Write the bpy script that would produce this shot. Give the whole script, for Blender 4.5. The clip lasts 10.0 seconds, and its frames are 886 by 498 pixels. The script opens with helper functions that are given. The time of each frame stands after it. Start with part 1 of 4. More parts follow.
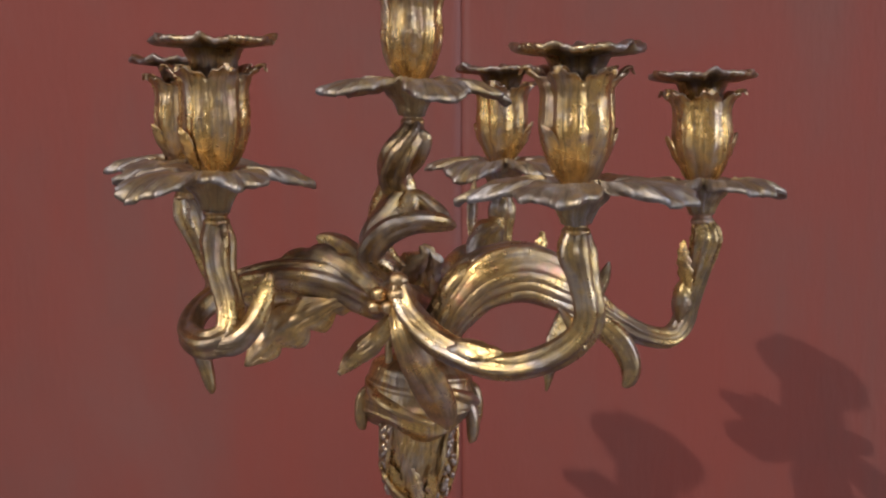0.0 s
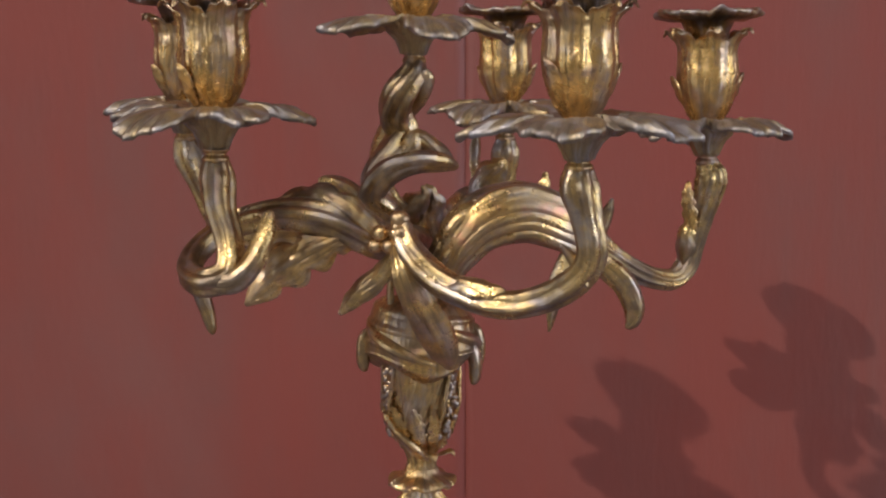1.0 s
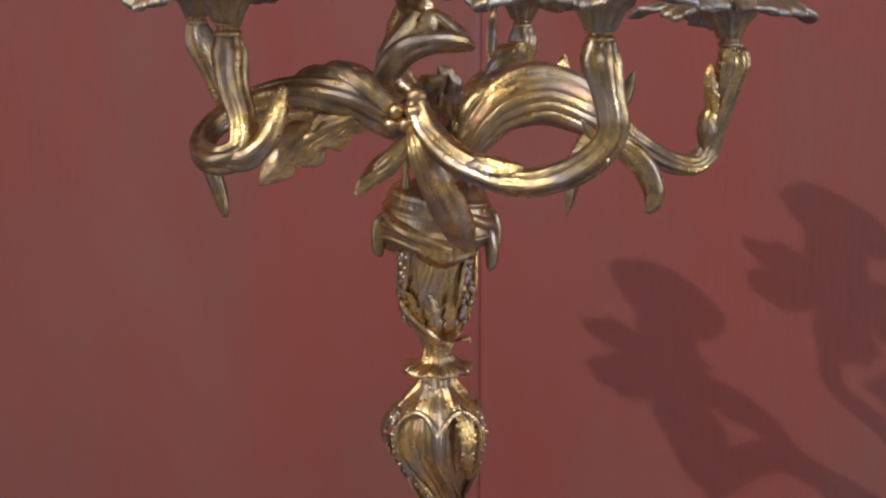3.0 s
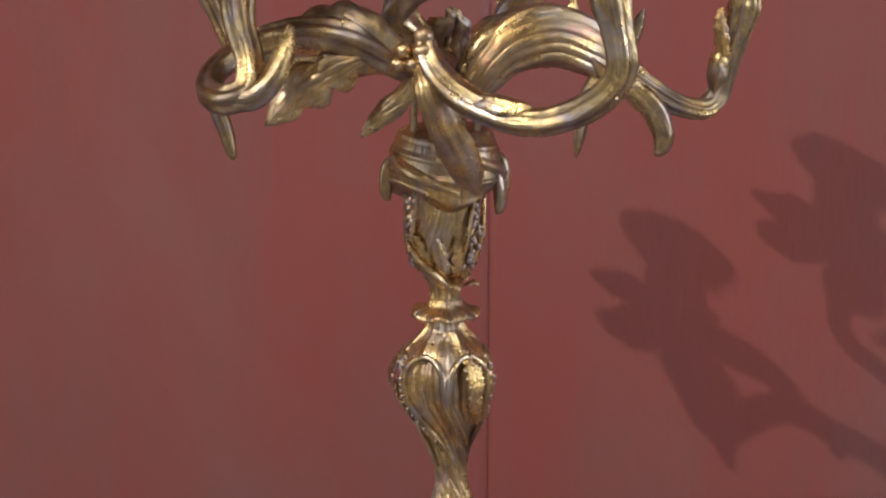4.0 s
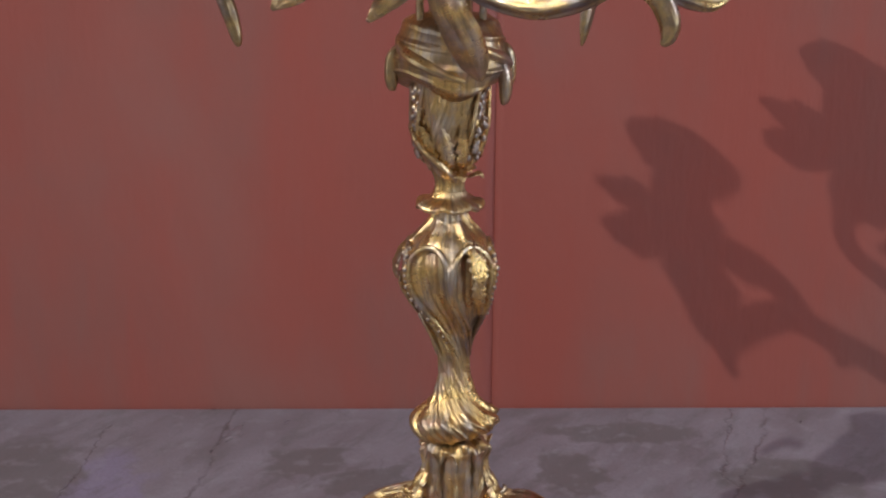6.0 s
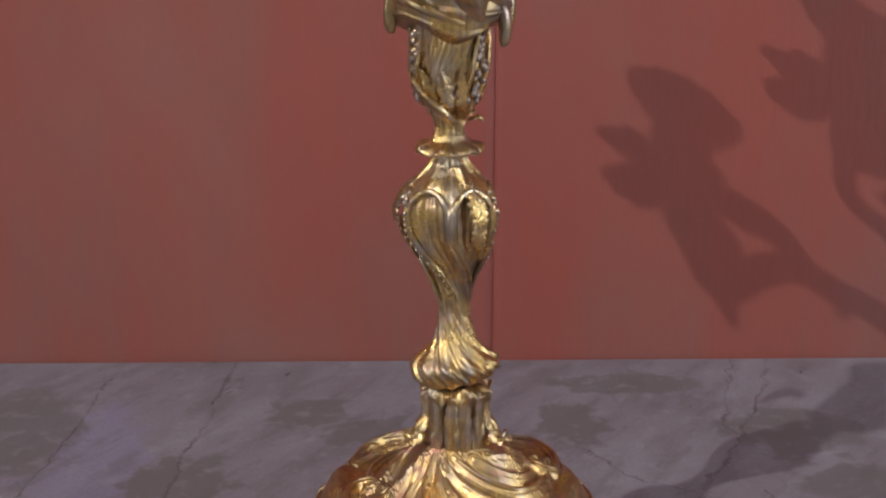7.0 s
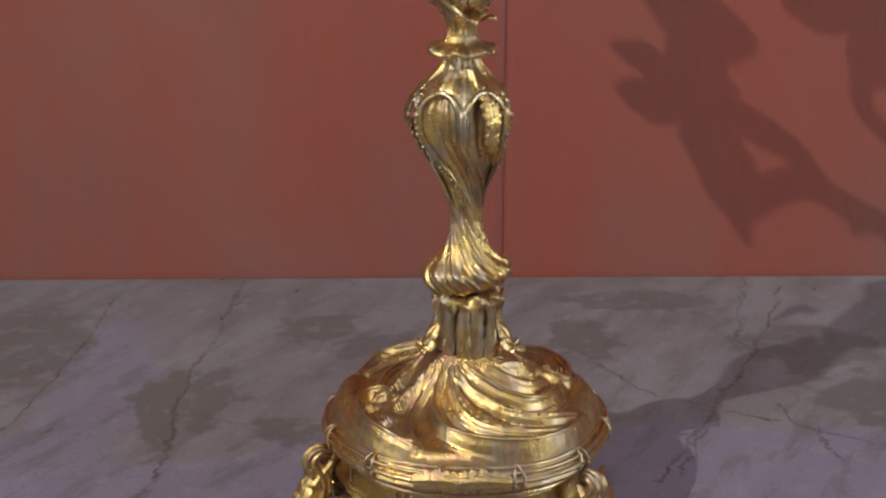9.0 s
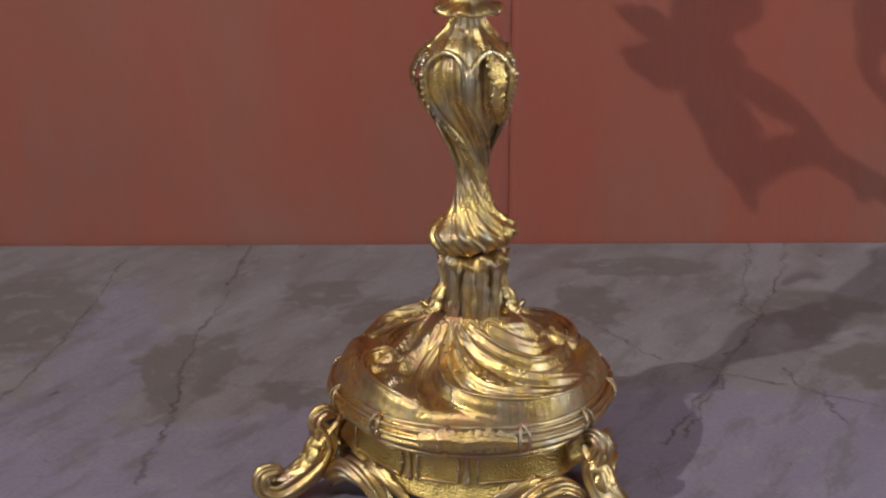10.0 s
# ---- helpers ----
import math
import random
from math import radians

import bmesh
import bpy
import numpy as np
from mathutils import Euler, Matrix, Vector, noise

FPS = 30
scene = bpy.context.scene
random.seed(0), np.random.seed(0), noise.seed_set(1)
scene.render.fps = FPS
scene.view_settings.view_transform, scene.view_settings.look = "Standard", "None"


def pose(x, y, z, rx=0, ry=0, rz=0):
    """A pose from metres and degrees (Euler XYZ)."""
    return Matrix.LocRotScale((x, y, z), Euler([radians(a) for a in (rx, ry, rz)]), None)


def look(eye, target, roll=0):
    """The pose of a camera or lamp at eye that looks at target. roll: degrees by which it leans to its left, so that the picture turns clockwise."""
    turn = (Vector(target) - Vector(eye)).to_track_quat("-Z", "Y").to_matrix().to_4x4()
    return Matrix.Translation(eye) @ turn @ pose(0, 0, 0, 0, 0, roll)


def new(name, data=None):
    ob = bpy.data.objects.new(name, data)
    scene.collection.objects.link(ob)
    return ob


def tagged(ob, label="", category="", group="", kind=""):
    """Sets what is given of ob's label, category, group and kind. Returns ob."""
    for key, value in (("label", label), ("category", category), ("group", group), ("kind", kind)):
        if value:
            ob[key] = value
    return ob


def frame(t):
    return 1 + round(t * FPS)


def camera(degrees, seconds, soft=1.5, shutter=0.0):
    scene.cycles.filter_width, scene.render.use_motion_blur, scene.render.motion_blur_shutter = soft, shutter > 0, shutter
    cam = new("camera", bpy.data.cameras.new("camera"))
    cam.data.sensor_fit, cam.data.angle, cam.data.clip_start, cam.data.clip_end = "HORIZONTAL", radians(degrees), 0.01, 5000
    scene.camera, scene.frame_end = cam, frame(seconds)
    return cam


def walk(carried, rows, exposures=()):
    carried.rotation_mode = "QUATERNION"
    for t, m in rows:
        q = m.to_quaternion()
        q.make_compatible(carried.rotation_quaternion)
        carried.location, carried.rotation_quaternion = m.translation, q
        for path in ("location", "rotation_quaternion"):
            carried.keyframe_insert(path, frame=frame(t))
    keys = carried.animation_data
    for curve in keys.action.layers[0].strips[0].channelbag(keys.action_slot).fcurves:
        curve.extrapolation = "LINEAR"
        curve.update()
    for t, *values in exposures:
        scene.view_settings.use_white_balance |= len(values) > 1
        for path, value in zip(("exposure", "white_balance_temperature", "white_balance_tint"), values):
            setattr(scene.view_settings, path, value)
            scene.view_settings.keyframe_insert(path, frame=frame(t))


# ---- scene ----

cam = camera(34.0, 10.0, soft=2.3)
PATH = [
    (0.0, pose(-0.0299, -0.7936, 0.5422, 83.293, 0.119, -2.852)),
    (0.5, pose(-0.0291, -0.7911, 0.5367, 82.528, 0.105, -2.783)),
    (1.0, pose(-0.0274, -0.7886, 0.5311, 81.699, 0.118, -2.599)),
    (1.5, pose(-0.0289, -0.7866, 0.5260, 80.918, 0.139, -2.583)),
    (2.0, pose(-0.0305, -0.7836, 0.5192, 80.170, 0.072, -2.521)),
    (2.5, pose(-0.0302, -0.7809, 0.5135, 79.438, 0.020, -2.339)),
    (4.0, pose(-0.0282, -0.7790, 0.4965, 77.271, 0.071, -1.702)),
    (4.5, pose(-0.0288, -0.7811, 0.4915, 76.611, -0.151, -1.554)),
    (5.0, pose(-0.0284, -0.7815, 0.4860, 75.885, -0.354, -1.411)),
    (5.5, pose(-0.0269, -0.7843, 0.4814, 75.194, -0.400, -1.295)),
    (7.0, pose(-0.0265, -0.7881, 0.4636, 73.189, -0.116, -1.340)),
    (7.5, pose(-0.0269, -0.7850, 0.4585, 72.468, -0.008, -1.330)),
    (8.0, pose(-0.0278, -0.7832, 0.4518, 71.864, 0.005, -1.267)),
    (8.5, pose(-0.0285, -0.7822, 0.4471, 71.290, -0.030, -1.168)),
    (9.0, pose(-0.0288, -0.7823, 0.4426, 70.714, -0.088, -1.033)),
    (9.5, pose(-0.0287, -0.7833, 0.4380, 70.266, -0.068, -0.913)),
    (10.0, pose(-0.0289, -0.7851, 0.4335, 69.817, -0.044, -0.826)),
]
EXPOSURES = [(0.0, -0.29, 5900, 10), (2.5, -0.20, 5800, 10), (5.0, -0.04, 5650, 8), (7.5, -0.02, 5700, 1), (10.0, -0.07, 6000, -8)]
walk(cam, PATH, EXPOSURES)

# ---- light ----
WALL_Y = 0.411
SEAM_X = 0.0462
world = bpy.data.worlds.new("world")
scene.world = world
world.use_nodes = True
wn = world.node_tree
sky = wn.nodes.new("ShaderNodeTexSky")
sky.sky_type, sky.sun_disc = "NISHITA", False
sky.sun_elevation, sky.sun_rotation = radians(35), radians(220)
wn.links.new(sky.outputs[0], wn.nodes["Background"].inputs[0])
wn.nodes["Background"].inputs[1].default_value = 0.1


def area_lamp(name, eye, target, sx, sy, watts, colour):
    data = bpy.data.lights.new(name, "AREA")
    data.shape, data.size, data.size_y = "RECTANGLE", sx, sy
    data.energy, data.color = watts, colour
    ob = new(name, data)
    ob.matrix_world = look(eye, target)
    return ob


# the gallery's spotlight, high on the left
KEY = Vector((0.0, 0.1, 0.45)) + 2.6 * Vector((-1.115, -1.0, 1.04))
spot = bpy.data.lights.new("spotlight", "SPOT")
spot.energy, spot.color, spot.shadow_soft_size = 585, (1.0, 0.93, 0.82), 0.024
spot.spot_size, spot.spot_blend = radians(22), 1.0
new("spotlight", spot).matrix_world = look(KEY, (0.08, 0.2, 0.28))
# added soft fill lamps, out of view: one at each side opening, one overhead
area_lamp("fill_light_right", (3.15, -1.35, 1.25), (0, 0, 0.5), 1.4, 1.9, 66, (0.86, 0.92, 1.0))
area_lamp("fill_light_left", (-3.15, -1.6, 1.1), (0, -0.3, 0.4), 1.2, 1.9, 22, (0.86, 0.92, 1.0))
area_lamp("fill_light_top", (0.1, -1.9, 3.22), (0.1, -1.2, 0), 2.2, 1.2, 43, (1.0, 0.96, 0.90))


# ---- materials ----
def material(name):
    m = bpy.data.materials.new(name)
    m.use_nodes = True
    return m, m.node_tree, m.node_tree.nodes["Principled BSDF"]


def node(nt, kind, **values):
    n = nt.nodes.new(kind)
    for key, value in values.items():
        n.inputs[key].default_value = value
    return n


def ramp(nt, source, stops):
    r = nt.nodes.new("ShaderNodeValToRGB")
    els = r.color_ramp.elements
    while len(els) < len(stops):
        els.new(0.5)
    for el, (at, colour) in zip(els, stops):
        el.position = at
        el.color = (*colour, 1) if len(colour) == 3 else colour
    nt.links.new(source, r.inputs[0])
    return r.outputs[0]


def mix(nt, factor, a, b, blend="MIX"):
    n = nt.nodes.new("ShaderNodeMix")
    n.data_type, n.blend_type = "RGBA", blend
    for value, socket in ((factor, n.inputs[0]), (a, n.inputs[6]), (b, n.inputs[7])):
        if isinstance(value, (int, float)):
            socket.default_value = value
        elif isinstance(value, tuple):
            socket.default_value = (*value, 1)
        else:
            nt.links.new(value, socket)
    return n.outputs[2]


def maths(nt, op, a, b=0.0, c=0.0):
    n = nt.nodes.new("ShaderNodeMath")
    n.operation = op
    for value, socket in zip((a, b, c), n.inputs):
        if isinstance(value, (int, float)):
            socket.default_value = value
        else:
            nt.links.new(value, socket)
    return n.outputs[0]


def place(nt):
    return nt.nodes.new("ShaderNodeTexCoord").outputs["Object"]


def noise_of(nt, vector, scale, detail=4.0, rough=0.55, stretch=None):
    if stretch:
        mp = nt.nodes.new("ShaderNodeMapping")
        mp.inputs["Scale"].default_value = stretch
        nt.links.new(vector, mp.inputs[0])
        vector = mp.outputs[0]
    n = node(nt, "ShaderNodeTexNoise", Scale=scale, Detail=detail, Roughness=rough)
    nt.links.new(vector, n.inputs["Vector"])
    return n.outputs["Fac"]


def bump(nt, bsdf, height, strength, distance):
    b = node(nt, "ShaderNodeBump", Strength=strength, Distance=distance)
    nt.links.new(height, b.inputs["Height"])
    nt.links.new(b.outputs[0], bsdf.inputs["Normal"])


def gilt(name, bright, dull, red, rough_low, rough_high, cast_depth=1.0, rubbed=0.5, fill_lift=0.25, chasing=0.5, lining=1.0):
    """Old gilt bronze: burnished gold, dull brown matt gold, coppery rubs, grey bare metal on worn edges,
    chased lines that follow each limb, and metalness lowered in patches to stand in for fill light."""
    m, nt, bsdf = material(name)
    v = place(nt)
    run = nt.nodes.new("ShaderNodeAttribute")
    run.attribute_name = "flow"
    run = run.outputs["Vector"]
    broad = noise_of(nt, v, 42, 6, 0.62)
    fine = noise_of(nt, v, 260, 4, 0.6)
    spots = noise_of(nt, v, 85, 4, 0.55)
    pits = noise_of(nt, v, 170, 5, 0.65)
    lines = noise_of(nt, run, 620, 3, 0.6, (1, 1, 0.07))
    bands = noise_of(nt, run, 190, 3, 0.55, (1, 1, 0.12))
    colour = mix(nt, ramp(nt, broad, [(0.42, (0, 0, 0)), (0.58, (1, 1, 1))]), bright, dull)
    colour = mix(nt, ramp(nt, spots, [(0.56, (0, 0, 0)), (0.70, (0.75, 0.75, 0.75))]), colour, red)
    colour = mix(nt, ramp(nt, pits, [(0.58, (0, 0, 0)), (0.74, (0.7, 0.7, 0.7))]), colour, (0.16, 0.115, 0.075))
    colour = mix(nt, maths(nt, "MULTIPLY", ramp(nt, lines, [(0.34, (0.6, 0.6, 0.6)), (0.48, (0, 0, 0))]), lining), colour, (0.18, 0.125, 0.075))
    rub = maths(nt, "MULTIPLY_ADD", noise_of(nt, v, 58, 5, 0.6), 0.55, maths(nt, "MULTIPLY", bands, 0.45))
    rub = ramp(nt, rub, [(0.50, (0, 0, 0)), (0.60, (1, 1, 1))])
    colour = mix(nt, maths(nt, "MULTIPLY", rub, rubbed), colour, (0.50, 0.46, 0.47))
    geo = nt.nodes.new("ShaderNodeNewGeometry")
    worn = ramp(nt, geo.outputs["Pointiness"], [(0.53, (0, 0, 0)), (0.64, (0.6, 0.6, 0.6))])
    worn = maths(nt, "MULTIPLY", worn, ramp(nt, fine, [(0.3, (0.35, 0.35, 0.35)), (0.6, (1, 1, 1))]))
    colour = mix(nt, worn, colour, (0.44, 0.41, 0.43))
    nt.links.new(colour, bsdf.inputs["Base Color"])
    # less metallic in patches: the diffuse part lifts the darks like added fill light
    lift_patches = ramp(nt, noise_of(nt, v, 33, 5, 0.65), [(0.35, (0.4, 0.4, 0.4)), (0.65, (1, 1, 1))])
    nt.links.new(maths(nt, "SUBTRACT", 1.0, maths(nt, "MULTIPLY", lift_patches, fill_lift)), bsdf.inputs["Metallic"])
    r = nt.nodes.new("ShaderNodeMapRange")
    r.inputs["To Min"].default_value, r.inputs["To Max"].default_value = rough_low, rough_high
    r.inputs["From Min"].default_value, r.inputs["From Max"].default_value = 0.36, 0.64
    nt.links.new(maths(nt, "MULTIPLY_ADD", fine, 0.3, maths(nt, "MULTIPLY", broad, 0.7)), r.inputs["Value"])
    nt.links.new(r.outputs[0], bsdf.inputs["Roughness"])
    cast = noise_of(nt, v, 120, 3, 0.5)
    tool = noise_of(nt, v, 950, 2, 0.5)
    height = maths(nt, "ADD", maths(nt, "MULTIPLY", lines, 0.85 * lining), maths(nt, "MULTIPLY", cast, cast_depth))
    height = maths(nt, "MULTIPLY_ADD", bands, chasing, maths(nt, "MULTIPLY_ADD", tool, 0.22, height))
    bump(nt, bsdf, height, 0.65, 0.0013)
    return m


GOLD = gilt("gilt_bronze", (0.72, 0.455, 0.158), (0.39, 0.265, 0.138), (0.58, 0.345, 0.225), 0.21, 0.44, 0.45, 0.34, 0.08)
GOLD_ARMS = gilt("dull_gilt_bronze", (0.62, 0.415, 0.160), (0.27, 0.190, 0.118), (0.48, 0.295, 0.20), 0.21, 0.46, 0.45, 0.44, 0.05)
GOLD_PAN = gilt("greyed_gilt_bronze", (0.46, 0.330, 0.165), (0.28, 0.220, 0.165), (0.38, 0.265, 0.18), 0.36, 0.58, 1.0, 0.55, 0.18)
GOLD_SOCKET = gilt("burnished_gilt_bronze", (0.74, 0.460, 0.155), (0.43, 0.290, 0.148), (0.58, 0.355, 0.24), 0.21, 0.42, 0.45, 0.38, 0.07)
GOLD_BASE = gilt("bright_gilt_bronze", (0.60, 0.368, 0.128), (0.38, 0.248, 0.128), (0.60, 0.25, 0.165), 0.24, 0.46, 0.26, 0.26, 0.08, 0.12, 0.45)


def punched():
    m, nt, bsdf = material("punched_gilt_bronze")
    v = place(nt)
    vor = node(nt, "ShaderNodeTexVoronoi", Scale=900)
    nt.links.new(v, vor.inputs["Vector"])
    tone = noise_of(nt, v, 60, 4)
    nt.links.new(mix(nt, tone, (0.62, 0.41, 0.13), (0.42, 0.29, 0.12)), bsdf.inputs["Base Color"])
    bsdf.inputs["Metallic"].default_value, bsdf.inputs["Roughness"].default_value = 1.0, 0.42
    bump(nt, bsdf, vor.outputs["Distance"], 0.6, 0.0008)
    return m


GOLD_PUNCHED = punched()


def red_paint():
    m, nt, bsdf = material("red_painted_panel")
    v = place(nt)
    streak = noise_of(nt, v, 9, 5, 0.6, (1, 1, 0.16))
    tilt = nt.nodes.new("ShaderNodeMapping")
    tilt.inputs["Rotation"].default_value = (0, radians(24), 0)
    nt.links.new(v, tilt.inputs["Vector"])
    sweep_marks = noise_of(nt, tilt.outputs[0], 7, 5, 0.6, (1.2, 1, 0.22))
    cloud = noise_of(nt, v, 3.2, 4, 0.5)
    fine = noise_of(nt, v, 160, 3, 0.5, (1, 1, 0.3))
    colour = mix(nt, ramp(nt, streak, [(0.40, (0, 0, 0)), (0.62, (1, 1, 1))]), (0.235, 0.063, 0.047), (0.200, 0.080, 0.064))
    colour = mix(nt, ramp(nt, sweep_marks, [(0.50, (0, 0, 0)), (0.66, (0.45, 0.45, 0.45))]), colour, (0.225, 0.096, 0.078))
    colour = mix(nt, ramp(nt, cloud, [(0.44, (0, 0, 0)), (0.64, (0.65, 0.65, 0.65))]), colour, (0.262, 0.058, 0.041))
    nt.links.new(colour, bsdf.inputs["Base Color"])
    bsdf.inputs["Roughness"].default_value = 0.5
    bsdf.inputs["Specular IOR Level"].default_value = 0.3
    bump(nt, bsdf, maths(nt, "ADD", fine, maths(nt, "MULTIPLY", streak, 3.0)), 0.16, 0.003)
    return m


def vein(nt, x, y, wob, p, q, width):
    """1 on a thin wavering line from p to q on the slab, else 0."""
    dx, dy = q[0] - p[0], q[1] - p[1]
    length = math.hypot(dx, dy)
    nx, ny = -dy / length, dx / length
    across = maths(nt, "MULTIPLY_ADD", x, nx, maths(nt, "MULTIPLY_ADD", y, ny, -(p[0] * nx + p[1] * ny)))
    along = maths(nt, "MULTIPLY_ADD", x, dx / length, maths(nt, "MULTIPLY_ADD", y, dy / length, -(p[0] * dx + p[1] * dy) / length))
    across = maths(nt, "ABSOLUTE", maths(nt, "ADD", across, wob))
    line = maths(nt, "SUBTRACT", 1.0, maths(nt, "DIVIDE", across, width))
    line = maths(nt, "MAXIMUM", line, 0.0)
    inside = maths(nt, "MULTIPLY", maths(nt, "GREATER_THAN", along, 0.0), maths(nt, "LESS_THAN", along, length))
    return maths(nt, "MULTIPLY", line, inside)


def blotch(nt, x, y, cx, cy, rx, ry):
    """1 inside a soft-edged cloud about cx, cy on the slab, else 0."""
    a = maths(nt, "DIVIDE", maths(nt, "SUBTRACT", x, cx), rx)
    b = maths(nt, "DIVIDE", maths(nt, "SUBTRACT", y, cy), ry)
    q = maths(nt, "MULTIPLY_ADD", a, a, maths(nt, "MULTIPLY", b, b))
    n = nt.nodes.new("ShaderNodeMapRange")
    n.interpolation_type = "SMOOTHSTEP"
    n.inputs["From Min"].default_value, n.inputs["From Max"].default_value = 1.25, 0.65
    nt.links.new(q, n.inputs["Value"])
    return n.outputs[0]


def marble():
    m, nt, bsdf = material("grey_violet_marble")
    v = place(nt)
    xyz = nt.nodes.new("ShaderNodeSeparateXYZ")
    nt.links.new(v, xyz.inputs[0])
    x, y = xyz.outputs[0], xyz.outputs[1]
    big = noise_of(nt, v, 4.2, 6, 0.55, (0.9, 1.2, 1))
    lay = nt.nodes.new("ShaderNodeMapping")
    lay.inputs["Rotation"].default_value = (0, 0, radians(-58))
    nt.links.new(v, lay.inputs["Vector"])
    along = lay.outputs[0]
    mid = noise_of(nt, along, 13, 6, 0.62, (0.5, 1.5, 1))
    cloud = noise_of(nt, v, 60, 4, 0.55)
    grain = noise_of(nt, v, 330, 3, 0.6)
    # the brown-grey bed lies towards the wall, the violet one towards the front
    bed = maths(nt, "ADD", maths(nt, "MULTIPLY_ADD", y, 6.0, -0.60), maths(nt, "MULTIPLY_ADD", big, 2.0, -1.0))
    bed = maths(nt, "ADD", bed, maths(nt, "MULTIPLY_ADD", mid, 0.9, -0.45))
    brown = ramp(nt, bed, [(0.0, (0, 0, 0)), (0.10, (1, 1, 1))])
    warp_x = maths(nt, "ADD", x, maths(nt, "MULTIPLY_ADD", noise_of(nt, v, 26, 5, 0.6), 0.09, -0.045))
    warp_y = maths(nt, "ADD", y, maths(nt, "MULTIPLY_ADD", noise_of(nt, v, 21, 5, 0.6, (1, 1.3, 1)), 0.11, -0.055))
    brown = maths(nt, "SUBTRACT", brown, maths(nt, "MULTIPLY", blotch(nt, warp_x, warp_y, -0.262, 0.17, 0.040, 0.14), 0.85))
    brown = maths(nt, "MAXIMUM", brown, 0.0)
    violet = mix(nt, mid, (0.172, 0.140, 0.204), (0.266, 0.220, 0.308))
    umber = mix(nt, ramp(nt, mid, [(0.36, (0, 0, 0)), (0.62, (1, 1, 1))]), (0.168, 0.137, 0.154), (0.232, 0.196, 0.224))
    colour = mix(nt, brown, violet, umber)
    dark = None
    for cx, cy, rx, ry in ((-0.335, 0.255, 0.050, 0.085), (-0.208, 0.150, 0.022, 0.060), (-0.176, 0.155, 0.020, 0.050),
                           (-0.112, 0.108, 0.032, 0.020), (-0.110, 0.295, 0.032, 0.034), (0.152, 0.350, 0.068, 0.024),
                           (0.100, 0.270, 0.028, 0.045), (0.272, 0.250, 0.050, 0.046), (0.300, 0.150, 0.055, 0.040), (-0.05, 0.25, 0.04, 0.03)):
        one = blotch(nt, warp_x, warp_y, cx, cy, rx, ry)
        dark = one if dark is None else maths(nt, "MAXIMUM", dark, one)
    colour = mix(nt, maths(nt, "MULTIPLY", dark, 0.72), colour, (0.116, 0.100, 0.099))
    colour = mix(nt, ramp(nt, cloud, [(0.55, (0, 0, 0)), (0.68, (0.5, 0.5, 0.5))]), colour, (0.27, 0.245, 0.27))
    colour = mix(nt, ramp(nt, grain, [(0.35, (0.25, 0.25, 0.25)), (0.6, (0, 0, 0))]), colour, (0.10, 0.085, 0.085))
    # veins
    wob = maths(nt, "ADD", maths(nt, "MULTIPLY_ADD", noise_of(nt, v, 30, 3), 0.020, -0.010), maths(nt, "MULTIPLY_ADD", noise_of(nt, v, 110, 3), 0.010, -0.005))
    lines = None
    for width, run in ((0.0022, ((-0.177, 0.41), (-0.186, 0.30), (-0.196, 0.223), (-0.199, 0.154), (-0.195, 0.072), (-0.202, -0.015))),
                       (0.0016, ((-0.282, 0.371), (-0.292, 0.217), (-0.315, 0.102))),
                       (0.0016, ((0.258, 0.41), (0.221, 0.264), (0.228, 0.238))),
                       (0.0020, ((0.289, 0.41), (0.274, 0.348), (0.228, 0.238), (0.176, 0.133), (0.123, 0.033))),
                       (0.0018, ((0.204, 0.189), (0.180, 0.133), (0.137, 0.041))),
                       (0.0015, ((0.104, 0.221), (0.142, 0.161), (0.220, 0.117))),
                       (0.0016, ((0.243, 0.111), (0.246, 0.058))), (0.0016, ((0.227, 0.148), (0.229, 0.111), (0.30, 0.07)))):
        for p, q in zip(run, run[1:]):
            one = vein(nt, x, y, wob, p, q, width)
            lines = one if lines is None else maths(nt, "MAXIMUM", lines, one)
    lines = maths(nt, "MULTIPLY", lines, ramp(nt, noise_of(nt, v, 45, 3), [(0.32, (0.2, 0.2, 0.2)), (0.6, (0.85, 0.85, 0.85))]))
    colour = mix(nt, lines, colour, (0.060, 0.044, 0.046))
    net = node(nt, "ShaderNodeTexVoronoi", Scale=9)
    net.feature = "DISTANCE_TO_EDGE"
    warp = nt.nodes.new("ShaderNodeVectorMath")
    warp.operation = "MULTIPLY_ADD"
    wn3 = node(nt, "ShaderNodeTexNoise", Scale=12, Detail=4)
    nt.links.new(v, wn3.inputs["Vector"])
    nt.links.new(wn3.outputs["Color"], warp.inputs[0])
    warp.inputs[1].default_value = (0.12, 0.12, 0.0)
    nt.links.new(v, warp.inputs[2])
    nt.links.new(warp.outputs[0], net.inputs["Vector"])
    hair = maths(nt, "MULTIPLY", ramp(nt, net.outputs["Distance"], [(0.0, (0.4, 0.4, 0.4)), (0.012, (0, 0, 0))]), ramp(nt, noise_of(nt, v, 14, 3), [(0.45, (0, 0, 0)), (0.6, (1, 1, 1))]))
    colour = mix(nt, hair, colour, (0.09, 0.07, 0.075))
    fleck = noise_of(nt, along, 48, 3, 0.5, (0.5, 1.6, 1))
    colour = mix(nt, ramp(nt, fleck, [(0.68, (0, 0, 0)), (0.78, (0.45, 0.45, 0.45))]), colour, (0.30, 0.275, 0.31))
    smudge = noise_of(nt, along, 30, 6, 0.7, (0.5, 1.5, 1))
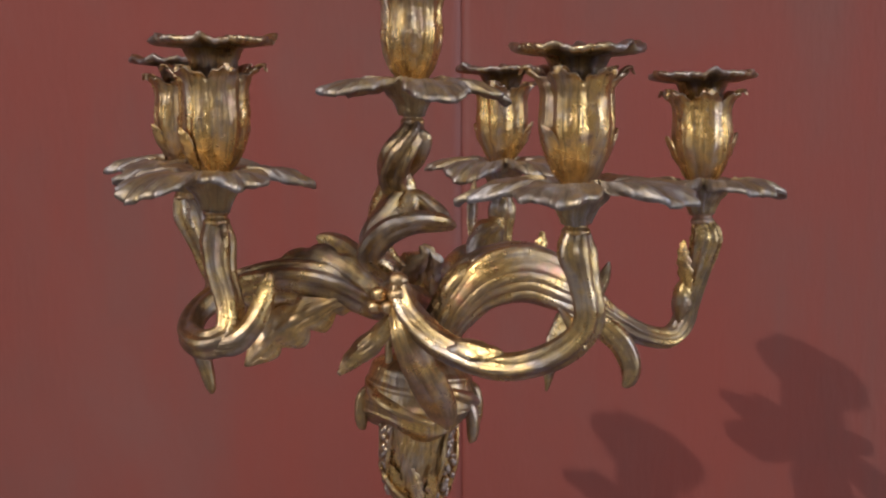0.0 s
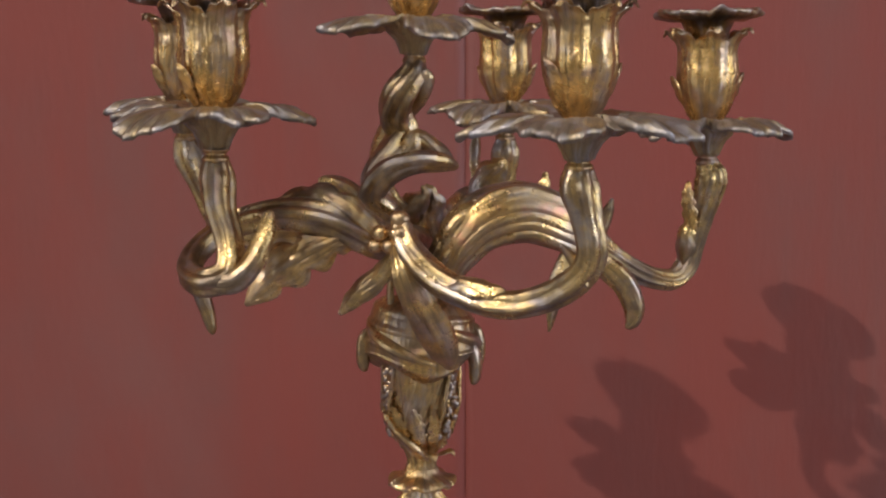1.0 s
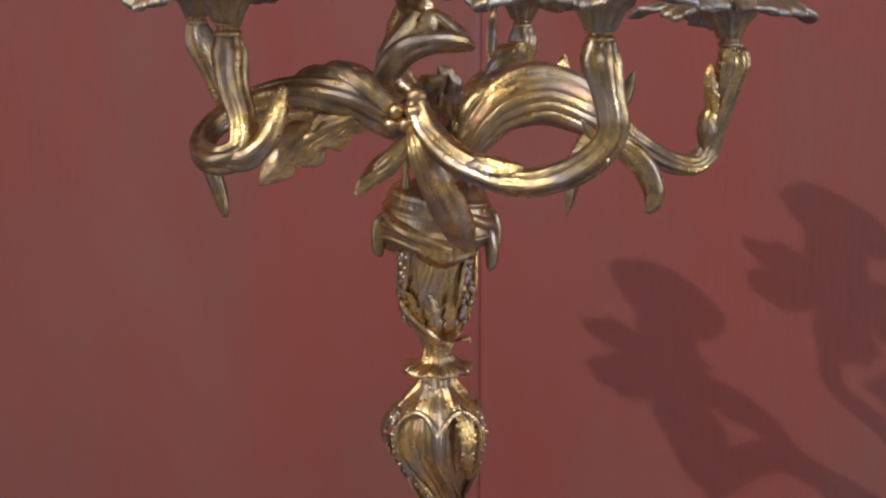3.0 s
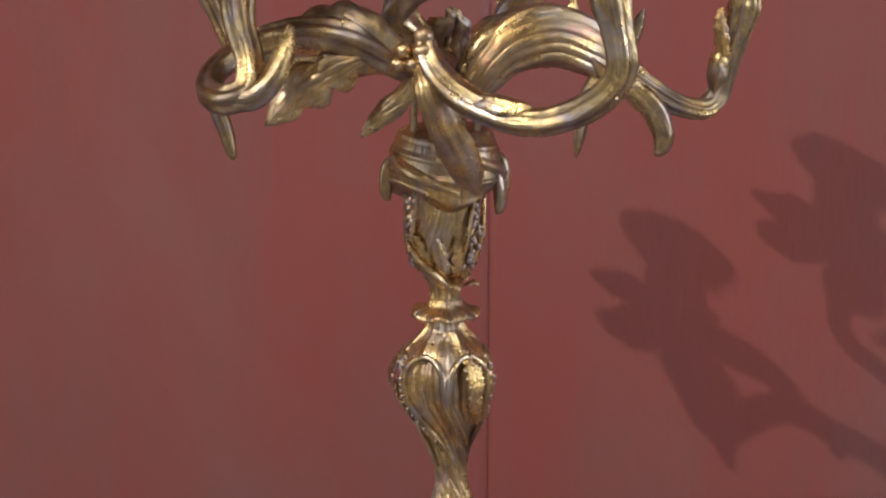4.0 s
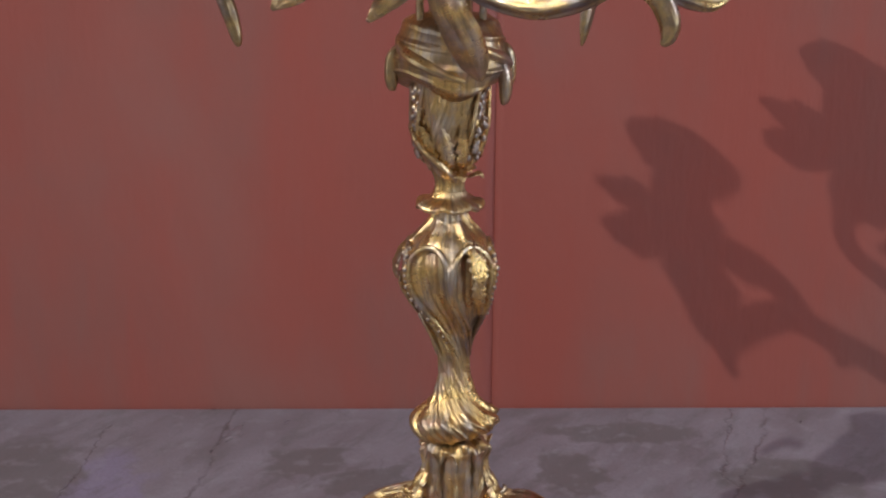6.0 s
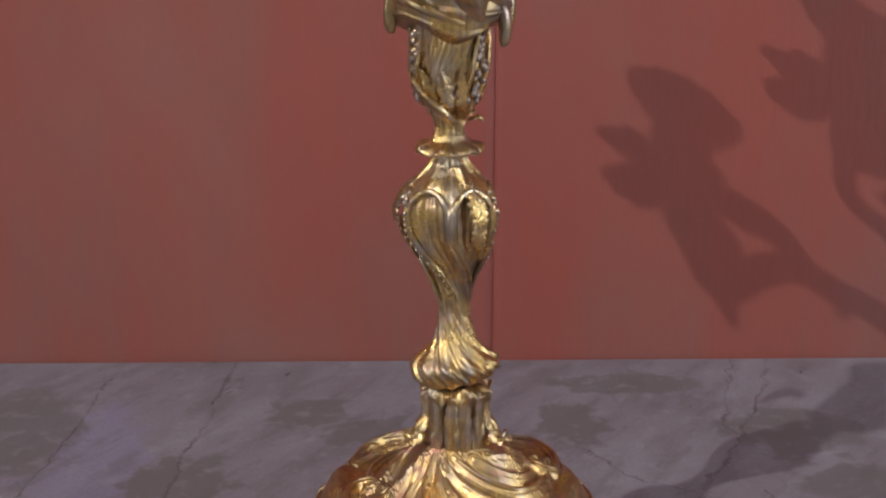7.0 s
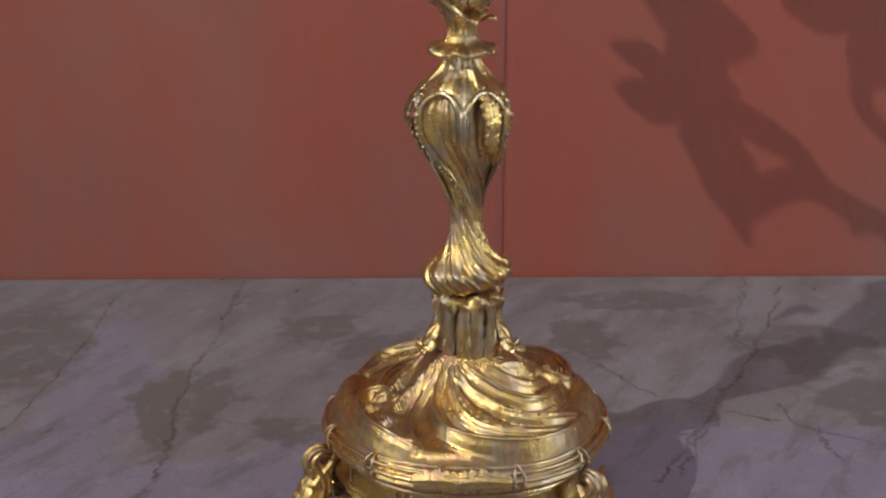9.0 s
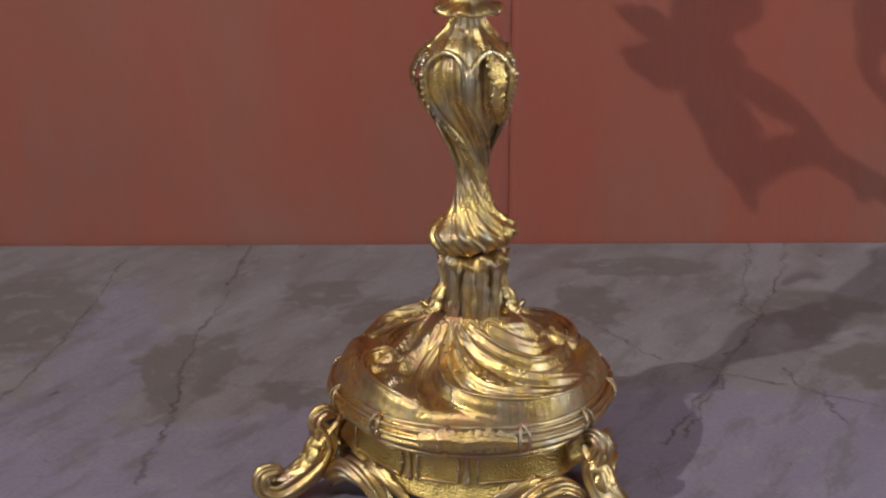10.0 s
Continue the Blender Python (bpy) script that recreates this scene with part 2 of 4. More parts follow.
    colour = mix(nt, ramp(nt, smudge, [(0.51, (0, 0, 0)), (0.61, (0.5, 0.5, 0.5))]), colour, (0.115, 0.103, 0.103))
    nt.links.new(colour, bsdf.inputs["Base Color"])
    rr = ramp(nt, mid, [(0.3, (0.26, 0.26, 0.26)), (0.7, (0.40, 0.40, 0.40))])
    nt.links.new(rr, bsdf.inputs["Roughness"])
    bump(nt, bsdf, maths(nt, "SUBTRACT", maths(nt, "MULTIPLY", grain, 0.15), lines), 0.35, 0.0015)
    return m


def plaster(name, colour, dark):
    m, nt, bsdf = material(name)
    v = place(nt)
    nt.links.new(mix(nt, noise_of(nt, v, 2.5, 5), colour, dark), bsdf.inputs["Base Color"])
    bsdf.inputs["Roughness"].default_value = 0.8
    bump(nt, bsdf, noise_of(nt, v, 90, 3), 0.1, 0.003)
    return m


RED = red_paint()
MARBLE = marble()
# surfaces out of view, kept pale so that they throw fill light back
PLASTER = plaster("room_plaster", (0.72, 0.70, 0.67), (0.64, 0.62, 0.59))
FLOOR_BOUNCE = plaster("pale_floor", (0.56, 0.51, 0.44), (0.46, 0.42, 0.36))


# ---- mesh helpers ----
def uneven(verts, size=0.0002):
    """Hand-worked unevenness: the points moved by a smooth noise."""
    out = []
    for p in verts:
        q = Vector(p[:3])
        q = q + size * noise.noise_vector(q * 140) + 0.5 * size * noise.noise_vector(q * 420)
        out.append((*q, *p[3:]))
    return out


def smooth_mesh(name, verts, faces, sharp=False):
    me = bpy.data.meshes.new(name)
    me.from_pydata([tuple(map(float, p[:3])) for p in verts], [], faces)
    if len(verts[0]) == 6:
        flow = me.attributes.new("flow", "FLOAT_VECTOR", "POINT")
        flow.data.foreach_set("vector", np.array([tuple(p[3:]) for p in verts], np.float32).ravel())
    me.validate()
    bm = bmesh.new()
    bm.from_mesh(me)
    bmesh.ops.remove_doubles(bm, verts=bm.verts, dist=1e-6)
    bmesh.ops.recalc_face_normals(bm, faces=bm.faces)
    for f in bm.faces:
        f.smooth = not sharp
    bm.to_mesh(me)
    bm.free()
    return me


def part(name, mesh, mat, parent=None, label=""):
    ob = new(name, mesh)
    if not mesh.materials:
        mesh.materials.append(mat)
    ob.parent = parent
    if label:
        ob["label"] = label
    return ob


def skin(grid, around=True, ends=True):
    """Verts and faces of a grid of points (rows x columns), closed round the columns, with its two ends capped.
    Each vert also carries the run of its limb or leaf: round it in x and y, along it in z."""
    grid = np.asarray(grid, float)
    nu, nv = grid.shape[:2]
    mid = grid.mean(1)
    along = np.concatenate([[0], np.cumsum(np.linalg.norm(np.diff(grid, axis=0), axis=2).mean(1))])
    girth = np.linalg.norm(np.diff(grid, axis=1), axis=2).sum(1).mean() / (2 * np.pi)
    th = np.linspace(0, 2 * np.pi, nv, endpoint=False)
    flow = np.empty_like(grid)
    flow[..., 0], flow[..., 1], flow[..., 2] = girth * np.cos(th)[None], girth * np.sin(th)[None], along[:, None]
    flow += np.round(mid[0] * 40)
    verts = list(np.concatenate([grid, flow], 2).reshape(-1, 6))
    faces = []
    for i in range(nu - 1):
        for j in range(nv if around else nv - 1):
            k = (j + 1) % nv
            faces.append((i * nv + j, i * nv + k, (i + 1) * nv + k, (i + 1) * nv + j))
    if ends:
        faces.append(tuple(range(nv - 1, -1, -1)))
        faces.append(tuple((nu - 1) * nv + j for j in range(nv)))
    return verts, faces


def joined(*pieces):
    verts, faces = [], []
    for v, f in pieces:
        n = len(verts)
        verts += list(v)
        faces += [tuple(i + n for i in g) for g in f]
    return verts, faces


def spline(points, n):
    """Catmull-Rom through the rows of points (any width), n samples."""
    p = np.asarray(points, float)
    p = np.vstack([2 * p[0] - p[1], p, 2 * p[-1] - p[-2]])
    out = []
    for u in np.linspace(0, len(p) - 3 - 1e-9, n):
        i, f = int(u), u - int(u)
        a, b, c, d = p[i:i + 4]
        out.append(0.5 * (2 * b + (c - a) * f + (2 * a - 5 * b + 4 * c - d) * f ** 2 + (3 * b - a - 3 * c + d) * f ** 3))
    return np.array(out)


def unit(a):
    return a / np.maximum(np.linalg.norm(a, axis=-1, keepdims=True), 1e-9)


def lathe(profile, shape=None, rows=60, cols=96, ends=True):
    """profile: (z, r) rows; shape(theta, u, r, z) gives r and z back."""
    pz = spline(profile, rows)
    th = np.linspace(0, 2 * np.pi, cols, endpoint=False)
    grid = np.empty((rows, cols, 3))
    for i, (z, r) in enumerate(pz):
        rr, zz = r + 0 * th, z + 0 * th
        if shape:
            rr, zz = shape(th, i / (rows - 1), rr, zz)
        grid[i] = np.stack([rr * np.cos(th), rr * np.sin(th), zz], -1)
    return skin(grid, True, ends)


def frames(path, hint=None):
    """Tangent, side and normal along a path."""
    t = unit(np.gradient(path, axis=0))
    if hint is not None:
        h = np.asarray(hint, float)
        s = unit(np.cross(t, h))
        return t, s, np.cross(s, t)
    n = np.cross(t[0], (0.3, 0.2, 1.0))
    n = n / np.linalg.norm(n)
    ns = []
    for a in t:
        n = n - a * (n @ a)
        n = n / np.linalg.norm(n)
        ns.append(n)
    ns = np.array(ns)
    return t, np.cross(t, ns), ns


def sweep(points, ridges=5, depth=0.14, twist=1.0, n=48, cols=30, flat=1.0, hint=None, ends=True):
    """A fluted, tapering limb. points: rows of x, y, z, radius."""
    p = spline(points, n)
    path, rad = p[:, :3], np.maximum(p[:, 3], 0.0003)
    _, s, b = frames(path, hint)
    th = np.linspace(0, 2 * np.pi, cols, endpoint=False)
    grid = np.empty((n, cols, 3))
    for i in range(n):
        u = i / (n - 1)
        w = 1.0 + depth * np.abs(np.cos(ridges * 0.5 * th + twist * np.pi * u)) - depth * 0.6
        round_end = math.sqrt(max(0.02, min(1, u / 0.03, (1 - u) / 0.03))) if ends else 1
        c, d = rad[i] * w * np.cos(th) * round_end, rad[i] * w * np.sin(th) * flat * round_end
        grid[i] = path[i] + np.outer(c, s[i]) + np.outer(d, b[i])
    return skin(grid, True, True)


def leaf(points, lobes=5, cut=0.35, cup=0.35, thick=0.0011, hint=(0, -1, 0.2), n=44, m=17, veins=0.05, turn=0.0):
    """An acanthus leaf. points: rows of x, y, z, half width. hint: the way its face looks."""
    p = spline(points, n)
    path, w = p[:, :3], np.maximum(p[:, 3], 0.0004)
    t, s, b = frames(path, hint)
    v = np.linspace(-1, 1, m)
    top = np.empty((n, m, 3))
    bot = np.empty((n, m, 3))
    for i in range(n):
        u = i / (n - 1)
        tooth = 1.0 - cut * (1 - abs(math.sin(math.pi * u * lobes)) ** 0.7) * min(1, u * 3)
        width = w[i] * (1 + (tooth - 1) * np.abs(v) ** 1.5)
        back = cut * 0.9 * w[i] * np.abs(v) ** 2 * (0.5 * min(1, (1 - u) * 5))
        rib = 0.10 * np.exp(-(v / 0.14) ** 2) + veins * np.abs(np.sin(6 * np.pi * (np.abs(v) * 0.8 - u * 0.7)))
        lift = w[i] * (rib - cup * v ** 2 + turn * v)
        top[i] = path[i] + np.outer(v * width, s[i]) + np.outer(lift, b[i]) - np.outer(back, t[i])
        edge = thick * (1 - 0.75 * np.abs(v) ** 3) * min(1, 0.3 + 4 * u, 0.25 + 5 * (1 - u))
        bot[i] = top[i] - np.outer(edge, b[i])
    ring = np.concatenate([top, bot[:, ::-1]], 1)
    return skin(ring, True, True)


def ball(c, r, squash=1.0, n=10):
    rows = []
    for i in range(1, 7):
        a = np.pi * i / 7
        th = np.linspace(0, 2 * np.pi, n, endpoint=False)
        rows.append(np.stack([c[0] + r * np.sin(a) * np.cos(th), c[1] + r * np.sin(a) * np.sin(th), c[2] - r * squash * np.cos(a) + 0 * th], -1))
    return skin(np.array(rows))


BEND = [False]


def made(name, piece, mat, parent, label=""):
    if BEND[0]:
        # the stem stands a few millimetres out of true above its waist
        piece = ([(p[0] - 0.0042 * min(1, max(0, (p[2] - 0.17) / 0.08)), p[1], p[2], *p[3:]) for p in piece[0]], piece[1])
    verts = uneven(piece[0]) if mat != RED else piece[0]
    return part(name, smooth_mesh(name, verts, piece[1]), mat, parent, label)


def box(name, x0, x1, y0, y1, z0, z1, mat, parent=None, bevel=0.0, rounds=3):
    bm = bmesh.new()
    bmesh.ops.create_cube(bm, size=1.0)
    for vert in bm.verts:
        vert.co = Vector(((x0, x1)[vert.co.x > 0], (y0, y1)[vert.co.y > 0], (z0, z1)[vert.co.z > 0]))
    if bevel:
        bmesh.ops.bevel(bm, geom=bm.edges[:], offset=bevel, segments=rounds, affect="EDGES", profile=0.5)
    for face in bm.faces:
        face.smooth = face.calc_area() < 0.02 and rounds > 3
    me = bpy.data.meshes.new(name)
    bm.to_mesh(me)
    bm.free()
    return part(name, me, mat, parent)


# ---- the red wall and the slab, in an added room ----
FLOOR_Z, CEIL_Z = -0.85, 3.3
# floor and ceiling are added out of view, to bounce light onto the gilt
tagged(box("floor", -3.4, 3.4, -4.0, 0.7, FLOOR_Z - 0.1, FLOOR_Z, FLOOR_BOUNCE), "unseen pale floor, added to bounce light upwards", "floor", kind="structure")
tagged(box("ceiling", -3.4, 3.4, -4.0, 0.7, CEIL_Z, CEIL_Z + 0.1, PLASTER), "unseen plain plastered ceiling, added to close the room for reflections", "ceiling", kind="structure")
wall_north = tagged(new("wall_north"), "dull red painted panel wall with an upright joint", "wall", kind="structure")


def wall_panel(plan):
    """An upright panel with its edge eased towards the joint; plan: x and y round it."""
    n = len(plan)
    verts = [(x, y, z) for z in (FLOOR_Z, CEIL_Z) for x, y in plan]
    faces = [(k, (k + 1) % n, n + (k + 1) % n, n + k) for k in range(n)] + [tuple(range(n - 1, -1, -1)), tuple(range(n, 2 * n))]
    part("panel", smooth_mesh("panel", verts, faces, True), RED, wall_north)


EASE = [u / 10 for u in range(11)]
wall_panel([(-3.4, WALL_Y + 0.1), (-3.4, WALL_Y)] + [(SEAM_X - 0.011 * (1 - u), WALL_Y + 0.0042 * u ** 2) for u in EASE] + [(SEAM_X, WALL_Y + 0.1)])
wall_panel([(SEAM_X, WALL_Y + 0.1)] + [(SEAM_X + 0.0075 * u, WALL_Y + 0.0042 * (1 - u) ** 2) for u in EASE] + [(3.4, WALL_Y), (3.4, WALL_Y + 0.1)])
# added wall out of view, for the front of the gilt to reflect
tagged(box("wall_south", -3.4, 3.4, -4.0, -3.9, FLOOR_Z, CEIL_Z, PLASTER), "unseen plain plastered wall, added for reflections in the gilt", "wall", kind="structure")
# added side walls, never in view; each opening makes room for a fill lamp
for name, x0, x1, oy0, oy1 in (("wall_east", 3.2, 3.4, -2.05, -0.65), ("wall_west", -3.4, -3.2, -2.2, -1.0)):
    side = tagged(new(name), "unseen plastered side wall, added with an opening for a fill lamp", "wall", kind="structure")
    box("pier", x0, x1, -3.9, oy0, FLOOR_Z, CEIL_Z, PLASTER, side)
    box("pier", x0, x1, oy1, WALL_Y, FLOOR_Z, CEIL_Z, PLASTER, side)
    box("spandrel", x0, x1, oy0, oy1, FLOOR_Z, 0.2, PLASTER, side)
    box("lintel", x0, x1, oy0, oy1, 2.3, CEIL_Z, PLASTER, side)

tagged(box("marble_slab", -0.8, 0.8, -0.32, WALL_Y - 0.0026, -0.035, 0.0, MARBLE, None, 0.003),
       "veined grey-violet marble slab set against the red wall", "marble top")
tagged(box("console_body", -0.76, 0.76, -0.27, WALL_Y - 0.004, FLOOR_Z, -0.035, PLASTER, None, 0.004),
       "plain console body carrying the marble slab", "console")

# ---- the candelabrum ----
stand = tagged(new("candelabrum"), "rococo gilt bronze six-light candelabrum, gilding rubbed, standing on grey marble", "candelabrum")

# base
FEET = (198, 318, 78)


def base_outline(th):
    out = 1.0
    for a in FEET:
        out = out + 0.035 * np.exp(-((np.angle(np.exp(1j * (th - radians(a))))) / 0.35) ** 2)
    return out * (1 + 0.012 * np.cos(6 * th + 0.4))


RELIEF = []


def ridge(height, width, rough, *turns):
    """A raised fold over the dome: its course as (degrees round the foot, millimetres from its middle), repeated behind."""
    for half in (0, 180):
        course = np.array([(0.001 * r * math.cos(radians(a + half)), 0.001 * r * math.sin(radians(a + half))) for a, r in turns])
        RELIEF.append((height, width, rough, spline(course, 121)))


# the great S-fold and the drapery that swings out from it
ridge(0.0062, 0.0030, 0, (236, 24), (241, 37), (246, 49), (256, 61), (268, 69), (283, 73), (300, 75), (318, 75), (334, 73))
ridge(0.0046, 0.0036, 0, (246, 25), (255, 36), (267, 49), (280, 59), (295, 66), (315, 71))
ridge(0.0056, 0.0038, 0, (254, 25), (268, 34), (284, 44), (300, 54), (316, 63), (331, 69))
ridge(0.0030, 0.0022, 1, (252, 31), (265, 41), (278, 51), (292, 59), (308, 66))
ridge(0.0062, 0.0044, 0, (265, 24), (283, 33), (300, 42), (317, 50), (338, 53), (356, 53))
# the scroll with its volute, and the rough outer hump
ridge(0.0050, 0.0036, 0, (316, 26), (345, 33), (8, 46), (3, 54), (349, 55), (335, 52))
ridge(0.0044, 0.0036, 0, (294, 25), (315, 34), (330, 41), (347, 45), (355, 41), (348, 38))
ridge(0.0060, 0.0058, 0.6, (24, 50), (20, 62), (9, 67), (354, 69), (340, 72))
# the C-scrolls of the cartouche, its rough strip and its shell
ridge(0.0066, 0.0040, 0, (197, 44), (186, 47), (181, 53), (185, 61), (200, 67), (214, 71), (228, 73), (243, 74))
ridge(0.0040, 0.0024, 0, (193, 52), (195, 59), (206, 64), (219, 68), (232, 71), (244, 72))
ridge(0.0056, 0.0052, 1, (226, 24), (216, 30), (211, 38), (212, 47), (217, 54))
ridge(0.0052, 0.0080, 1.2, (206, 56), (217, 60), (226, 62))
ridge(0.0026, 0.0026, 0, (230, 27), (227, 40), (231, 51), (239, 63), (246, 73))


def dome_lift(theta, r):
    """Height of the sculpted folds over the plain dome."""
    theta, r = np.broadcast_arrays(np.asarray(theta, float), np.asarray(r, float))
    x, y = r * np.cos(theta), r * np.sin(theta)
    k = np.clip((r - 0.020) / 0.054, 0, 1)
    h = np.zeros_like(x)
    chisel = np.sin(1900 * x + 2 * np.sin(700 * y)) * np.sin(1700 * y + 2 * np.sin(800 * x)) + 0.6 * np.sin(3700 * x + 1500 * y)
    for height, width, rough, course in RELIEF:
        d = np.hypot(x[..., None] - course[:, 0], y[..., None] - course[:, 1])
        at = d.argmin(-1) / 120.0
        near = d.min(-1)
        crest = np.exp(-(near / width) ** 2) * np.minimum(1, 0.45 + 3 * np.minimum(at, 1 - at))
        h = np.maximum(h, crest * (1.25 * height + 0.0009 * rough * chisel))
        if not rough:
            h = h + 0.00045 * np.cos(2 * np.pi * near / 0.0026) * np.exp(-(near / (2.2 * width)) ** 4)
    h = h - 0.0028 * np.sin(np.pi * k)
    side = np.angle(np.exp(1j * (theta - radians(190))))
    sink = 0.0075 * np.exp(-(side / 0.8) ** 2) + 0.0055 * np.clip(np.sin(theta) + 0.3, 0, 1)
    return h - sink * np.sin(np.pi * k) ** 0.8


def dome_shape(th, u, r, z):
    k = np.clip((r - 0.022) / 0.055, 0, 1)
    return r * (1 + (base_outline(th) - 1) * k), z + dome_lift(th, r) * min(1, max(0, (0.79 - u) / 0.10))


dome_profile = [(0.1095, 0.0185), (0.1050, 0.024), (0.0965, 0.034), (0.0890, 0.046), (0.0838, 0.056), (0.0812, 0.063), (0.0785, 0.0700), (0.0735, 0.0765), (0.0660, 0.0790), (0.060, 0.0780), (0.0555, 0.074)]
made("dome", lathe(dome_profile, dome_shape, 190, 460, False), GOLD_BASE, stand, "domed gilt foot sculpted with swirling folds and scrolls, rubbed red")


def apron_shape(th, u, r, z):
    r = r * base_outline(th)
    wave = np.abs(np.sin(1.5 * (th - radians(18))))
    drop = np.clip((0.034 - z) / 0.02, 0, 1)
    z = z + drop * (0.016 * wave ** 2 + 0.001)
    return r * (1 - 0.012 * (np.cos(6 * (th - radians(18))) > 0.86)), z


made("apron", lathe([(0.0565, 0.0745), (0.052, 0.0755), (0.048, 0.0735), (0.040, 0.0725), (0.030, 0.0735), (0.024, 0.0755), (0.021, 0.0765), (0.0205, 0.0735), (0.024, 0.071), (0.05, 0.0695)], apron_shape, 44, 160, False), GOLD_PUNCHED, stand, "gilt apron band with a punched ground")

for level, size, rad in ((0.0505, 0.0752, 0.0018), (0.0535, 0.0762, 0.0014)):
    ring = []
    for a in np.linspace(0, 2 * np.pi, 121):
        r = size * float(base_outline(np.array(a)))
        ring.append((r * math.cos(a), r * math.sin(a), level, rad))
    made("apron_moulding", sweep(ring, 2, 0.05, 0, 240, 10, 1.0, (0, 0, 1), False), GOLD_BASE, stand)
for a in (240, 266, 50, 110, 150, 10):
    th = radians(a)
    q = float(base_outline(np.array(th)))
    made("apron_rib", sweep([(0.0745 * q * math.cos(th), 0.0745 * q * math.sin(th), 0.051, 0.0018), (0.0732 * q * math.cos(th), 0.0732 * q * math.sin(th), 0.041, 0.0014), (0.0748 * q * math.cos(th), 0.0748 * q * math.sin(th), 0.031, 0.0018)], 2, 0.05, 0, 16, 10), GOLD_BASE, stand)
for a0, a1 in ((205, 236), (244, 262), (271, 312), (20, 52), (92, 130)):
    loop = []
    for a, z in [(a0 + (a1 - a0) * u / 8, 0.0475) for u in range(9)] + [(a1 - (a1 - a0) * u / 8, 0.0330) for u in range(9)] + [(a0, 0.0475)]:
        r = 0.0738 * float(base_outline(np.array(radians(a))))
        loop.append((r * math.cos(radians(a)), r * math.sin(radians(a)), z, 0.0008))
    made("panel_frame", sweep(loop, 2, 0.05, 0, 150, 8, 1.0, (0, 0, 1), False), GOLD_BASE, stand)
ring = []
for a in np.linspace(0, 2 * np.pi, 121):
    r = 0.0775 * float(base_outline(np.array(a)))
    ring.append((r * math.cos(a), r * math.sin(a), 0.0620, 0.0056))
made("reeded_band", sweep(ring, 9, 0.5, 0, 240, 54, 1.25, (0, 0, 1), False), GOLD_BASE, stand, "reeded band bound with crossed ribbons")
for a in range(18, 378, 30):
    th = radians(a)
    r = 0.0775 * float(base_outline(np.array(th)))
    for lean in (-0.035, 0.035):
        loop = []
        for b in np.linspace(0, 2 * np.pi, 13):
            t2 = th + lean * math.cos(b)
            loop.append(((r + 0.0070 * math.cos(b)) * math.cos(t2), (r + 0.0070 * math.cos(b)) * math.sin(t2), 0.0620 + 0.0080 * math.sin(b), 0.0009))
        made("ribbon_tie", sweep(loop, 2, 0.1, 0, 32, 8, 1.0, (0, 0, 1), False), GOLD_BASE, stand)


def on_dome(theta, r, lift):
    zs = [p[0] for p in dome_profile][:8]
    rs = [p[1] for p in dome_profile][:8]
    z = float(np.interp(r, rs, zs)) + float(dome_lift(np.array(theta), np.array(r)))
    q = 1 + (float(base_outline(np.array(theta))) - 1) * min(1, max(0, (r - 0.022) / 0.055))
    return (q * r * math.cos(theta), q * r * math.sin(theta), z + lift)


# chased beads that edge the S-fold and the C-scrolls
for height, width, rough, course in RELIEF:
    if height >= 0.0062 and not rough:
        run = []
        for x, y in course[5:116:10]:
            run.append((*on_dome(math.atan2(y, x), math.hypot(x, y), -0.0003), 0.0012))
        made("dome_scroll", sweep(run, 3, 0.2, 0.4, 90, 12), GOLD_BASE, stand)
for half in (0, 180):
    for a0, a1, r0, r1, hw in ((258, 292, 34, 60, 0.0042), (272, 312, 32, 57, 0.0036)):
        run = []
        for u in np.linspace(0, 1, 8):
            run.append((*on_dome(radians(half + a0 + (a1 - a0) * u), 0.001 * (r0 + (r1 - r0) * u), 0.0010), hw * (0.3 + 0.9 * math.sin(math.pi * (0.1 + 0.82 * u)))))
        made("acanthus_leaf", leaf(run, 8, 0.45, 0.25, 0.002, (0.3 * math.cos(radians(half + 280)), 0.3 * math.sin(radians(half + 280)), 1), 70, 19, 0.14), GOLD_BASE, stand)
# leaf clasp over the front of the reeded band
for a, span, w in ((262, 0.40, 0.0058), (268, -0.36, 0.0052), (82, 0.4, 0.0058), (88, -0.36, 0.0052)):
    run = []
    for u in np.linspace(0, 1, 7):
        th = radians(a) + span * u
        r = 0.0848 * float(base_outline(np.array(th)))
        run.append((r * math.cos(th), r * math.sin(th), 0.0625 + 0.002 * math.sin(3 * u), w * (0.45 + 0.8 * math.sin(math.pi * (0.15 + 0.75 * u)))))
    made("clasp_leaf", leaf(run, 6, 0.35, 0.3, 0.0024, (math.cos(radians(a)), math.sin(radians(a)), 0.4), 50, 17, 0.12), GOLD_BASE, stand)


